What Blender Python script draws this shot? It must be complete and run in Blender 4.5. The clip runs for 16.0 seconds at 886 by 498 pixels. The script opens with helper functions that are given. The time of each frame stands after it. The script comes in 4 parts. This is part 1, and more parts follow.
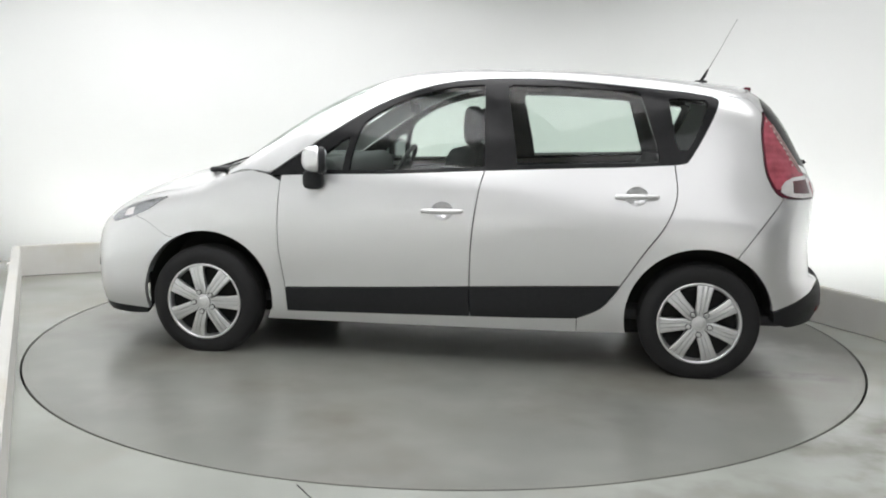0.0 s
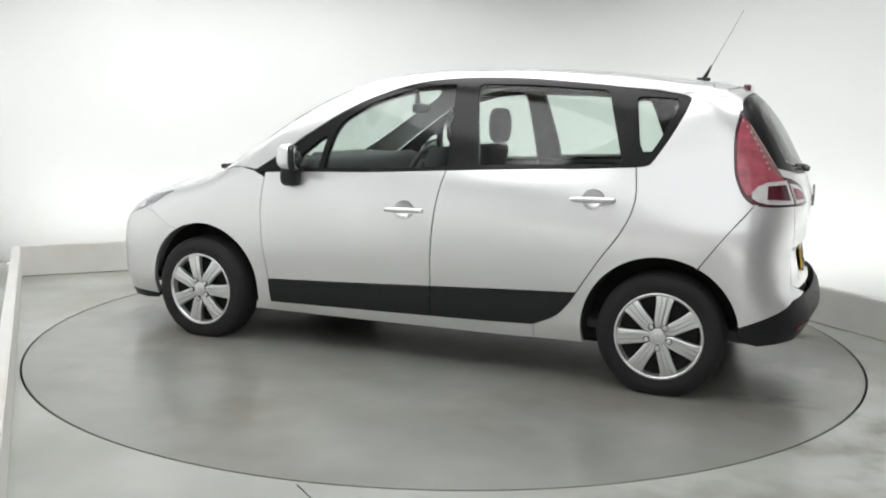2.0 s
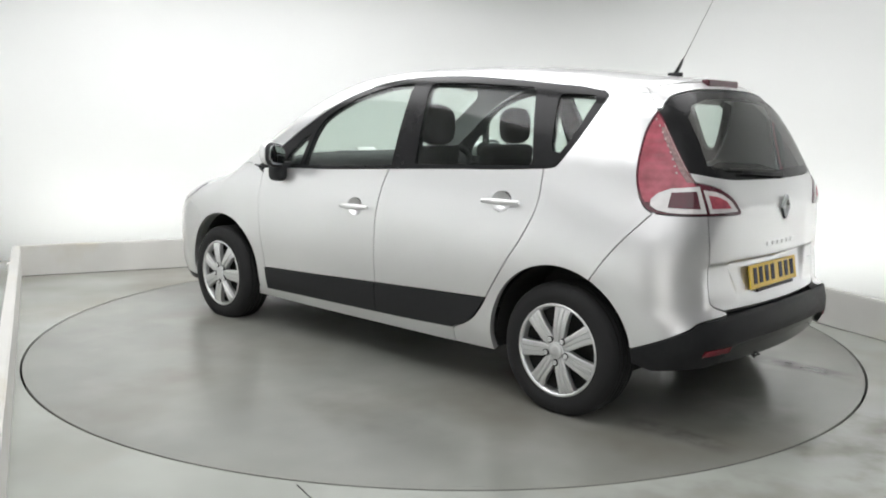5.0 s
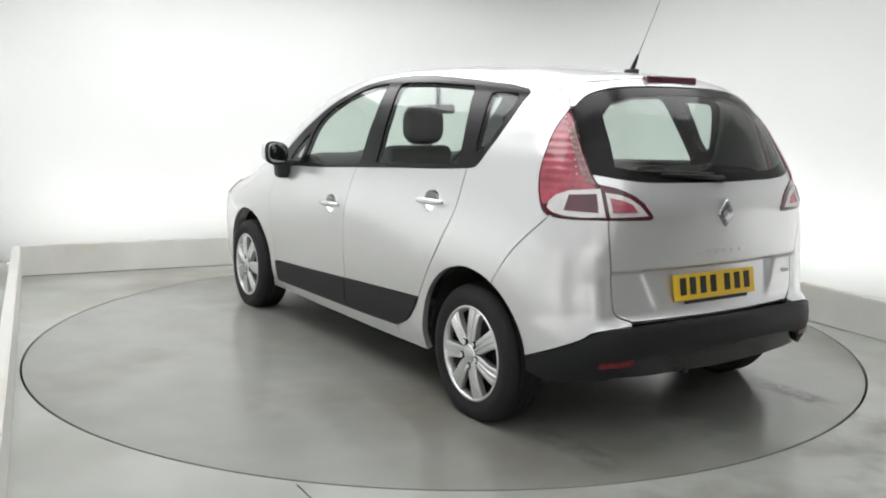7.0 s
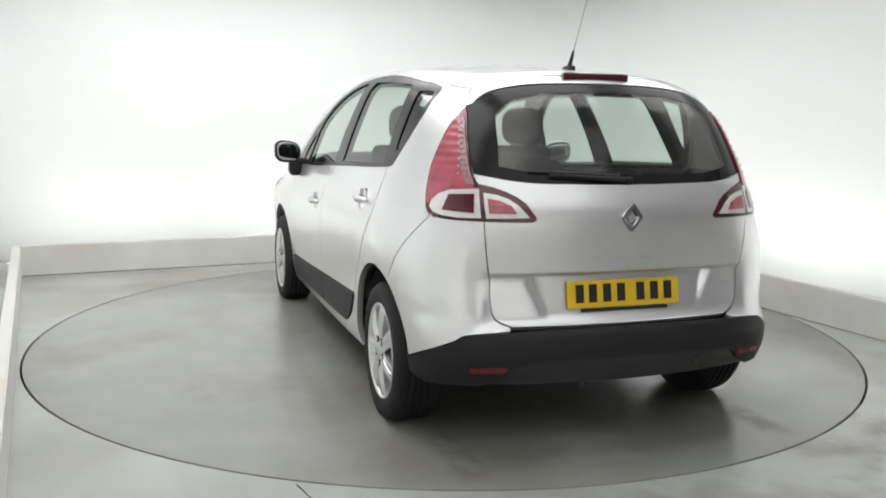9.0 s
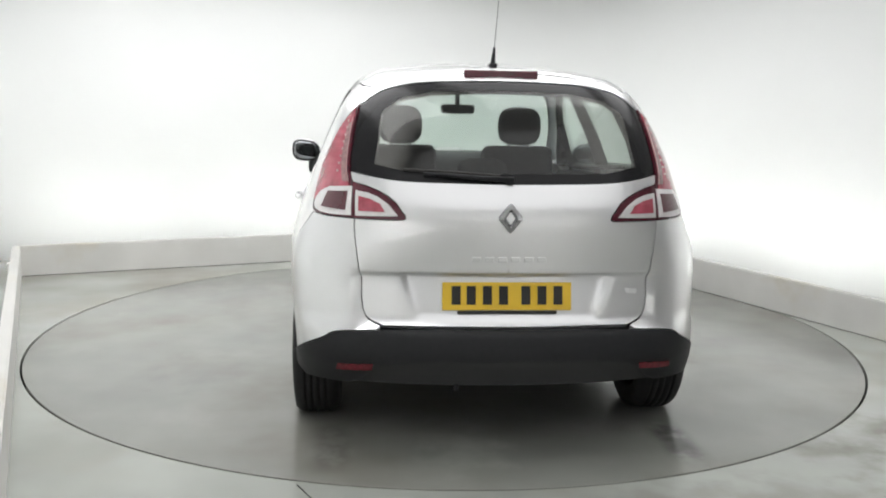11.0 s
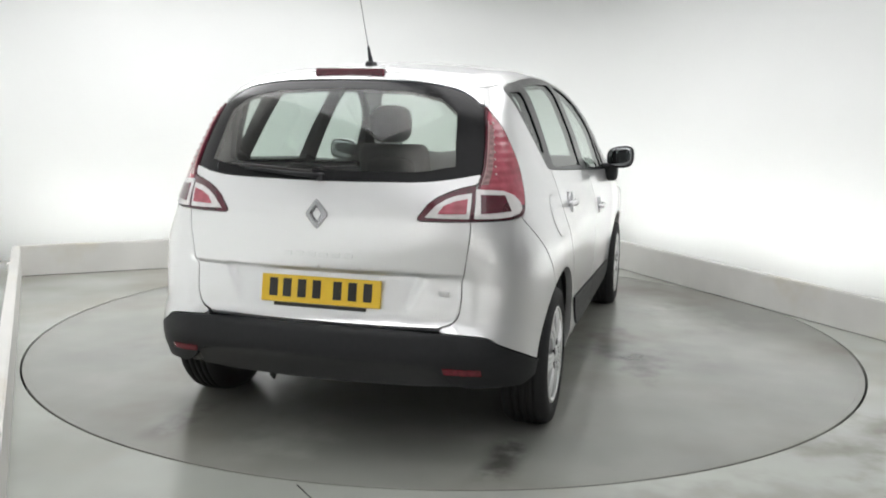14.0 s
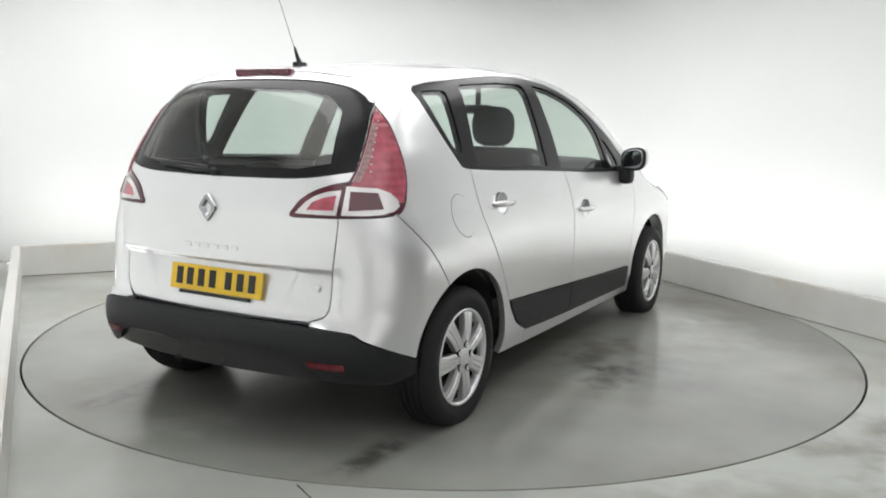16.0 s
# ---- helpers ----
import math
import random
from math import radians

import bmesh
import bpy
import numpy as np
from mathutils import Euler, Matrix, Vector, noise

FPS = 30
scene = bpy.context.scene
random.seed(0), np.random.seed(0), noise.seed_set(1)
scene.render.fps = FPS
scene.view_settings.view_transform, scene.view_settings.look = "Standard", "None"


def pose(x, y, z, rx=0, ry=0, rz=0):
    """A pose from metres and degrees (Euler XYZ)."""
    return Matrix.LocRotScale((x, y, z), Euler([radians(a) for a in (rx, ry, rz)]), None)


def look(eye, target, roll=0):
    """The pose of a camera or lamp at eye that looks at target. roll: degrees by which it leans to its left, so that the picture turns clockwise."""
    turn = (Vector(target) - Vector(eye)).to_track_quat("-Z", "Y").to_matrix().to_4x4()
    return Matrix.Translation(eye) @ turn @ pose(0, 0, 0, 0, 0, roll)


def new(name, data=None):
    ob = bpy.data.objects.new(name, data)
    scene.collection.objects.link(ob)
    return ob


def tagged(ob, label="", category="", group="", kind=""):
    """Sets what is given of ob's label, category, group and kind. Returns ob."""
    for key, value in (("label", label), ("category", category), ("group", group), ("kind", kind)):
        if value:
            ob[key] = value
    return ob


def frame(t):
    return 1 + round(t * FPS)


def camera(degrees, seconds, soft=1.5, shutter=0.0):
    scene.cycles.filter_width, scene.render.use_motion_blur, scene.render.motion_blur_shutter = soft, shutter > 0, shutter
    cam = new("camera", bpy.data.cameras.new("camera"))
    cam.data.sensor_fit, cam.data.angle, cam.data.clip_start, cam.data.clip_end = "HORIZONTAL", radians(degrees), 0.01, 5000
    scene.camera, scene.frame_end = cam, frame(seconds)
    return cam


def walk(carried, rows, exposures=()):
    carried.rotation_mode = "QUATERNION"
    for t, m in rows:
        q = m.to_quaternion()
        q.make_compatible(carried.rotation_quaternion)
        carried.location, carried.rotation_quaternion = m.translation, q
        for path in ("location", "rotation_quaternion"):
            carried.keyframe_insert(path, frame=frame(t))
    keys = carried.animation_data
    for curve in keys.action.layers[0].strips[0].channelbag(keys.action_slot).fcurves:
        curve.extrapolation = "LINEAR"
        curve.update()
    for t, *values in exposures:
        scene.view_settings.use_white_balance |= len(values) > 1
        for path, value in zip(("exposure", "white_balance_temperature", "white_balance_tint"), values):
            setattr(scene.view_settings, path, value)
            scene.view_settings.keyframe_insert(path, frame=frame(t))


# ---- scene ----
cam = camera(54.17, 16.0, soft=1.9)
EYE = Vector((0, -5.472, 1.3553))
PAN, TILT = -0.0028, -0.1525
AIM = EYE + Vector((math.sin(PAN) * math.cos(TILT), math.cos(PAN) * math.cos(TILT), math.sin(TILT)))
VIEW = look(EYE, AIM, 0.984)
walk(cam, [(0, VIEW), (16, VIEW)], exposures=[(0, 0.0), (16, 0.0)])

# ---- world: the studio is closed, only a faint grey outside ----
world = bpy.data.worlds.new("studio_world")
world.use_nodes = True
world.node_tree.nodes["Background"].inputs[0].default_value = (0.8, 0.82, 0.85, 1)
world.node_tree.nodes["Background"].inputs[1].default_value = 0.05
scene.world = world
LEFT_GLOW, BACK_GLOW, RIGHT_GLOW, FILL_STRIP_GLOW = 11.0, 12.5, 14.5, 22.0
PANEL_GLOWS, FILL_PANEL_GLOW = (4.3, 3.4, 2.5), 1.25


# ---- materials ----
def mat(name, color, rough=0.5, metal=0.0, coat=0.0, spec=0.5):
    m = bpy.data.materials.new(name)
    m.use_nodes = True
    b = m.node_tree.nodes["Principled BSDF"]
    b.inputs["Base Color"].default_value = (*color, 1)
    b.inputs["Roughness"].default_value = rough
    b.inputs["Metallic"].default_value = metal
    b.inputs["Coat Weight"].default_value = coat
    b.inputs["Coat Roughness"].default_value = 0.06
    b.inputs["Specular IOR Level"].default_value = spec
    return m


def vary(m, scale, amount, rough_amount=0.0, bump=0.0, bump_scale=200.0, detail=6.0):
    """Cloudy variation of colour and gloss at one scale, fine relief at another."""
    nt = m.node_tree
    n, l = nt.nodes, nt.links
    b = n["Principled BSDF"]
    co = n.new("ShaderNodeTexCoord")
    no = n.new("ShaderNodeTexNoise")
    no.inputs["Scale"].default_value = scale
    no.inputs["Detail"].default_value = detail
    l.new(co.outputs["Object"], no.inputs["Vector"])
    base = tuple(b.inputs["Base Color"].default_value)
    mp = n.new("ShaderNodeMapRange")
    mp.interpolation_type = "SMOOTHSTEP"
    mp.inputs["From Min"].default_value, mp.inputs["From Max"].default_value = 0.2, 0.8
    mp.inputs["To Min"].default_value, mp.inputs["To Max"].default_value = 1 - amount, 1 + amount
    l.new(no.outputs["Fac"], mp.inputs["Value"])
    mix = n.new("ShaderNodeVectorMath")
    mix.operation = "SCALE"
    mix.inputs[0].default_value = base[:3]
    l.new(mp.outputs["Result"], mix.inputs["Scale"])
    l.new(mix.outputs["Vector"], b.inputs["Base Color"])
    if rough_amount:
        r0 = b.inputs["Roughness"].default_value
        mr = n.new("ShaderNodeMapRange")
        mr.interpolation_type = "SMOOTHSTEP"
        mr.inputs["From Min"].default_value, mr.inputs["From Max"].default_value = 0.2, 0.8
        mr.inputs["To Min"].default_value, mr.inputs["To Max"].default_value = r0 - rough_amount, r0 + rough_amount
        l.new(no.outputs["Fac"], mr.inputs["Value"])
        l.new(mr.outputs["Result"], b.inputs["Roughness"])
    if bump:
        n2 = n.new("ShaderNodeTexNoise")
        n2.inputs["Scale"].default_value = bump_scale
        n2.inputs["Detail"].default_value = 3
        l.new(co.outputs["Object"], n2.inputs["Vector"])
        bp = n.new("ShaderNodeBump")
        bp.inputs["Strength"].default_value = bump
        bp.inputs["Distance"].default_value = 0.002
        l.new(n2.outputs["Fac"], bp.inputs["Height"])
        l.new(bp.outputs["Normal"], b.inputs["Normal"])
    return m


def tinge(m, color, scale, lo, hi):
    """Broad stains of another colour over what the material has."""
    n, l = m.node_tree.nodes, m.node_tree.links
    b = n["Principled BSDF"]
    src = b.inputs["Base Color"].links[0].from_socket
    co = n.new("ShaderNodeTexCoord")
    no = n.new("ShaderNodeTexNoise")
    no.inputs["Scale"].default_value = scale
    no.inputs["Detail"].default_value = 4
    l.new(co.outputs["Object"], no.inputs["Vector"])
    k = n.new("ShaderNodeMapRange")
    k.interpolation_type = "SMOOTHSTEP"
    k.inputs["From Min"].default_value, k.inputs["From Max"].default_value = lo, hi
    l.new(no.outputs["Fac"], k.inputs["Value"])
    mx = n.new("ShaderNodeMix")
    mx.data_type = "RGBA"
    l.new(k.outputs["Result"], mx.inputs[0])
    l.new(src, mx.inputs[6])
    mx.inputs[7].default_value = (*color, 1)
    l.new(mx.outputs[2], b.inputs["Base Color"])
    return m


def ribs(m, scale, strength):
    """Level moulded ribs in a lens."""
    n, l = m.node_tree.nodes, m.node_tree.links
    co = n.new("ShaderNodeTexCoord")
    w = n.new("ShaderNodeTexWave")
    w.bands_direction = "Z"
    w.inputs["Scale"].default_value = scale / 20.0 * math.pi
    w.inputs["Distortion"].default_value = 0.4
    l.new(co.outputs["Object"], w.inputs["Vector"])
    bp = n.new("ShaderNodeBump")
    bp.inputs["Strength"].default_value = strength
    bp.inputs["Distance"].default_value = 0.004
    l.new(w.outputs["Fac"], bp.inputs["Height"])
    l.new(bp.outputs["Normal"], n["Principled BSDF"].inputs["Normal"])
    return m


def glow(name, color, strength):
    m = bpy.data.materials.new(name)
    m.use_nodes = True
    n, l = m.node_tree.nodes, m.node_tree.links
    n.remove(n["Principled BSDF"])
    e = n.new("ShaderNodeEmission")
    e.inputs[0].default_value = (*color, 1)
    e.inputs[1].default_value = strength
    l.new(e.outputs[0], n["Material Output"].inputs[0])
    return m


def pane_glass(name, tint, dust=0.0):
    m = bpy.data.materials.new(name)
    m.use_nodes = True
    n, l = m.node_tree.nodes, m.node_tree.links
    n.remove(n["Principled BSDF"])
    t = n.new("ShaderNodeBsdfTransparent")
    t.inputs[0].default_value = (*tint, 1)
    g = n.new("ShaderNodeBsdfGlossy")
    g.inputs["Roughness"].default_value = 0.02
    f = n.new("ShaderNodeLayerWeight")
    f.inputs["Blend"].default_value = 0.5
    pw = n.new("ShaderNodeMath")
    pw.operation = "POWER"
    pw.inputs[1].default_value = 4.0
    l.new(f.outputs["Facing"], pw.inputs[0])
    ma = n.new("ShaderNodeMath")
    ma.operation = "MULTIPLY_ADD"
    ma.inputs[1].default_value, ma.inputs[2].default_value = 0.75, 0.042
    l.new(pw.outputs[0], ma.inputs[0])
    mx = n.new("ShaderNodeMixShader")
    l.new(ma.outputs[0], mx.inputs[0])
    l.new(t.outputs[0], mx.inputs[1])
    l.new(g.outputs[0], mx.inputs[2])
    if dust:
        co = n.new("ShaderNodeTexCoord")
        mp = n.new("ShaderNodeMapping")
        mp.inputs["Location"].default_value = (0, -0.04, -1.11)
        mp.inputs["Scale"].default_value = (0, 1, 1)
        l.new(co.outputs["Object"], mp.inputs["Vector"])
        ln = n.new("ShaderNodeVectorMath")
        ln.operation = "LENGTH"
        l.new(mp.outputs["Vector"], ln.inputs[0])
        no = n.new("ShaderNodeTexNoise")
        no.inputs["Scale"].default_value = 9
        no.inputs["Detail"].default_value = 5
        l.new(co.outputs["Object"], no.inputs["Vector"])
        ad = n.new("ShaderNodeMath")
        ad.operation = "MULTIPLY_ADD"
        ad.inputs[1].default_value = 0.16
        l.new(no.outputs["Fac"], ad.inputs[0])
        l.new(ln.outputs["Value"], ad.inputs[2])
        rg = n.new("ShaderNodeMapRange")
        rg.interpolation_type = "SMOOTHSTEP"
        rg.inputs["From Min"].default_value, rg.inputs["From Max"].default_value = 0.42, 0.53
        rg.inputs["To Min"].default_value, rg.inputs["To Max"].default_value = 0.015, dust
        l.new(ad.outputs[0], rg.inputs["Value"])
        df = n.new("ShaderNodeBsdfDiffuse")
        df.inputs[0].default_value = (0.62, 0.61, 0.58, 1)
        top = n.new("ShaderNodeMixShader")
        l.new(rg.outputs["Result"], top.inputs[0])
        l.new(mx.outputs[0], top.inputs[1])
        l.new(df.outputs[0], top.inputs[2])
        mx = top
    l.new(mx.outputs[0], n["Material Output"].inputs[0])
    return m


WALL = vary(mat("white_wall_paint", (0.80, 0.81, 0.80), 0.85), 0.7, 0.015, 0, 0.08, 60)
KERB = vary(mat("cream_kerb_paint", (0.62, 0.613, 0.588), 0.6), 2.5, 0.07, 0.08, 0.15, 90)
MIDGREY = vary(mat("mid_grey_wall_paint", (0.33, 0.33, 0.33), 0.6), 3.0, 0.1, 0.05)
GREYWALL = vary(mat("grey_wall_paint", (0.76, 0.76, 0.75), 0.8), 0.8, 0.06, 0, 0.1, 50)
CEIL = vary(mat("white_ceiling_paint", (0.78, 0.78, 0.78), 0.9), 1.0, 0.02)
FLOOR = vary(mat("grey_floor_paint", (0.345, 0.357, 0.330), 0.225), 1.1, 0.18, 0.035, 0.05, 30, 3.0)
tinge(FLOOR, (0.26, 0.245, 0.21), 0.45, 0.50, 0.68)
tinge(KERB, (0.54, 0.50, 0.41), 1.3, 0.56, 0.72)
DARK = mat("dark_gap", (0.015, 0.015, 0.015), 0.8)
UNDERSIDE = vary(mat("dull_exhaust_metal", (0.04, 0.039, 0.038), 0.6, 0.5), 18, 0.25, 0.08)
STRIP_L, STRIP_B, STRIP_R, STRIP_FILL = (glow("tube_light", (0.99, 0.995, 1.0), k) for k in (LEFT_GLOW, BACK_GLOW, RIGHT_GLOW, FILL_STRIP_GLOW))
PANELS = [glow("panel_light", (0.995, 0.995, 1.0), k) for k in PANEL_GLOWS]
# added fill panel, no such lamp is known there
PANEL_FILL = glow("front_fill_panel", (0.995, 0.995, 1.0), FILL_PANEL_GLOW)
SILVER = vary(mat("silver_metallic_paint", (0.77, 0.773, 0.78), 0.31, 0.75, 1.0), 1.5, 0.012)
SILVER.node_tree.nodes["Principled BSDF"].inputs["Coat IOR"].default_value = 1.6
VALANCE = vary(mat("smooth_dark_plastic", (0.030, 0.0305, 0.032), 0.22), 30, 0.03)
PLASTIC = vary(mat("dark_grey_plastic", (0.016, 0.0165, 0.018), 0.5, 0, 0, 0.25), 40, 0.15, 0.05, 0.15, 700)
GLOSS = vary(mat("gloss_black_trim", (0.010, 0.010, 0.011), 0.22, 0, 0, 0.22), 30, 0.1, 0.04)
RUBBER = vary(mat("tyre_rubber", (0.015, 0.015, 0.0158), 0.75, 0, 0, 0.35), 25, 0.2, 0.08, 0.3, 300)
MIRROR = vary(mat("mirror_glass", (0.32, 0.33, 0.34), 0.04, 1.0), 10, 0.03)
WHIP = mat("grey_aerial_rod", (0.18, 0.18, 0.18), 0.4, 0.6)
CHROME = vary(mat("bright_metal", (0.75, 0.75, 0.76), 0.18, 1.0), 20, 0.05, 0.04)
BADGE = vary(mat("badge_metal", (0.40, 0.40, 0.41), 0.2, 1.0), 20, 0.05)
WHEEL = vary(mat("silver_wheel_trim_paint", (0.72, 0.725, 0.73), 0.33, 0.8, 0.2), 12, 0.03, 0.02)
CLOTH = vary(mat("charcoal_seat_cloth", (0.026, 0.0265, 0.029), 0.95), 60, 0.25, 0, 0.5, 900)
TRIM = vary(mat("dark_interior_trim", (0.05, 0.05, 0.053), 0.7), 20, 0.15, 0.05, 0.3, 600)
LINER = vary(mat("pale_headlining", (0.42, 0.42, 0.40), 0.95), 30, 0.06, 0, 0.3, 900)
RED = ribs(vary(mat("red_lens", (0.36, 0.066, 0.095), 0.15, 0, 0.8), 22, 0.30), 62.0, 0.3)
REFLEX = vary(mat("red_reflex_lens", (0.13, 0.010, 0.018), 0.2), 60, 0.35)
DEEPRED = vary(mat("deep_red_lens", (0.075, 0.006, 0.016), 0.12, 0, 0.8), 12, 0.15)
PALE = mat("pale_diode_lens", (0.52, 0.34, 0.34), 0.15, 0, 0.6)
RIBBED = ribs(vary(mat("ribbed_lamp_column", (0.27, 0.155, 0.155), 0.2, 0, 0.8), 60, 0.30), 95.0, 0.35)
CLEAR = vary(mat("white_lamp_lens", (0.72, 0.70, 0.70), 0.12, 0.2, 0.8), 30, 0.08)
YELLOW = vary(mat("yellow_plate", (0.80, 0.52, 0.02), 0.35, 0, 0.3), 8, 0.04)
INK = mat("black_ink", (0.015, 0.014, 0.012), 0.5)
LAMP = vary(mat("headlamp_reflector", (0.35, 0.36, 0.38), 0.1, 0.8, 1.0), 40, 0.3)
GLASS = pane_glass("tinted_window_glass", (0.80, 0.87, 0.83))
REARGLASS = pane_glass("rear_window_glass", (0.66, 0.72, 0.69), 0.16)


# ---- building blocks ----
def link(name, bm, material, parent=None, label="", smooth=False):
    me = bpy.data.meshes.new(name)
    bm.normal_update()
    bm.to_mesh(me)
    bm.free()
    me.materials.append(material)
    if smooth:
        me.shade_smooth()
    ob = new(name, me)
    if parent is not None:
        ob.parent = parent
    if label:
        ob["label"] = label
    return ob


def part(name, bm, material, parent, label="", smooth=False):
    return link(name, bm, material, parent, label, smooth)


def box(bm, c, size, bevel=0.0, rot=None, seg=2):
    m = Matrix.Translation(c) @ (rot.to_4x4() if rot else Matrix()) @ Matrix.Diagonal((*size, 1))
    r = bmesh.ops.create_cube(bm, size=1, matrix=m)
    if bevel:
        es = list({e for v in r["verts"] for e in v.link_edges})
        bmesh.ops.bevel(bm, geom=es, offset=bevel, segments=seg, affect="EDGES", profile=0.5)
    return bm


def lathe(bm, profile, axis="y", n=48, centre=(0, 0, 0), closed=False):
    """Turn a profile of (radius, height along the axis) round the axis."""
    rings = []
    for r, h in profile:
        ring = []
        for i in range(n):
            a = 2 * math.pi * i / n
            c, s = r * math.cos(a), r * math.sin(a)
            p = (c, h, s) if axis == "y" else (c, s, h)
            ring.append(bm.verts.new(Vector(p) + Vector(centre)))
        rings.append(ring)
    pairs = list(zip(rings, rings[1:])) + ([(rings[-1], rings[0])] if closed else [])
    for a, b in pairs:
        for i in range(n):
            j = (i + 1) % n
            bm.faces.new((a[i], a[j], b[j], b[i]))
    bmesh.ops.recalc_face_normals(bm, faces=bm.faces)
    return bm


def tube(bm, pts, r0, r1, n=8):
    rings = []
    for k, p in enumerate(pts):
        p = Vector(p)
        q = Vector(pts[min(k + 1, len(pts) - 1)]) - Vector(pts[max(k - 1, 0)])
        z = q.normalized()
        x = z.orthogonal().normalized()
        y = z.cross(x)
        r = r0 + (r1 - r0) * k / (len(pts) - 1)
        rings.append([bm.verts.new(p + (x * math.cos(2 * math.pi * i / n) + y * math.sin(2 * math.pi * i / n)) * r) for i in range(n)])
    for a, b in zip(rings, rings[1:]):
        for i in range(n):
            j = (i + 1) % n
            bm.faces.new((a[i], a[j], b[j], b[i]))
    bm.faces.new(rings[0])
    bm.faces.new(rings[-1])
    bmesh.ops.recalc_face_normals(bm, faces=bm.faces)
    return bm


# ---- the studio: turned by 25 degrees to the camera ----
ROOM = 25.0
U = Vector((math.cos(radians(ROOM)), math.sin(radians(ROOM)), 0))
V = Vector((-math.sin(radians(ROOM)), math.cos(radians(ROOM)), 0))
KERB_L, KERB_R, KERB_B, KERB_H = -2.51, 2.44, 2.79, 0.25
FRONT = -7.2
OPEN_V = -3.7
TONE_SPLIT_U = 0.4
RADIUS = 2.470
WALL_GAP, WALL_H = 0.90, 3.1


def room(u, v, z=0.0):
    return U * u + V * v + Vector((0, 0, z))


def rounded_path(corners, radii, n=10):
    """A path through corners with rounded bends."""
    out = []
    for i, c in enumerate(corners):
        c = Vector(c)
        r = radii[i]
        if r <= 0 or i in (0, len(corners) - 1):
            out.append(c)
            continue
        a = (Vector(corners[i - 1]) - c).normalized()
        b = (Vector(corners[i + 1]) - c).normalized()
        ctr = c + (a + b) * r
        for k in range(n + 1):
            t = k / n * math.pi / 2
            out.append(ctr - b * r * math.cos(t) - a * r * math.sin(t))
    return out


def extruded(path, inner, outer, z0, z1, closed=False):
    """A wall along a path in room coordinates: from inner to outer offset (to its left), from z0 to z1."""
    bm = bmesh.new()
    n = len(path)
    rows = []
    for i, p in enumerate(path):
        a = path[i - 1] if (i or closed) else p
        b = path[(i + 1) % n] if (i < n - 1 or closed) else p
        d1 = (p - a).normalized() if (p - a).length > 1e-6 else (b - p).normalized()
        d2 = (b - p).normalized() if (b - p).length > 1e-6 else d1
        n1, n2 = Vector((-d1.y, d1.x)), Vector((-d2.y, d2.x))
        m = (n1 + n2).normalized()
        m = m / max(m.dot(n1), 0.3)
        quad = []
        for off, z in ((inner, z0), (inner, z1), (outer, z1), (outer, z0)):
            q = p + m * off
            quad.append(bm.verts.new(room(q.x, q.y, z)))
        rows.append(quad)
    for a, b in list(zip(rows, rows[1:])) + ([(rows[-1], rows[0])] if closed else []):
        for k in range(4):
            bm.faces.new((a[k], a[(k + 1) % 4], b[(k + 1) % 4], b[k]))
    if not closed:
        bm.faces.new(rows[0])
        bm.faces.new(rows[-1])
    bmesh.ops.recalc_face_normals(bm, faces=bm.faces)
    return bm


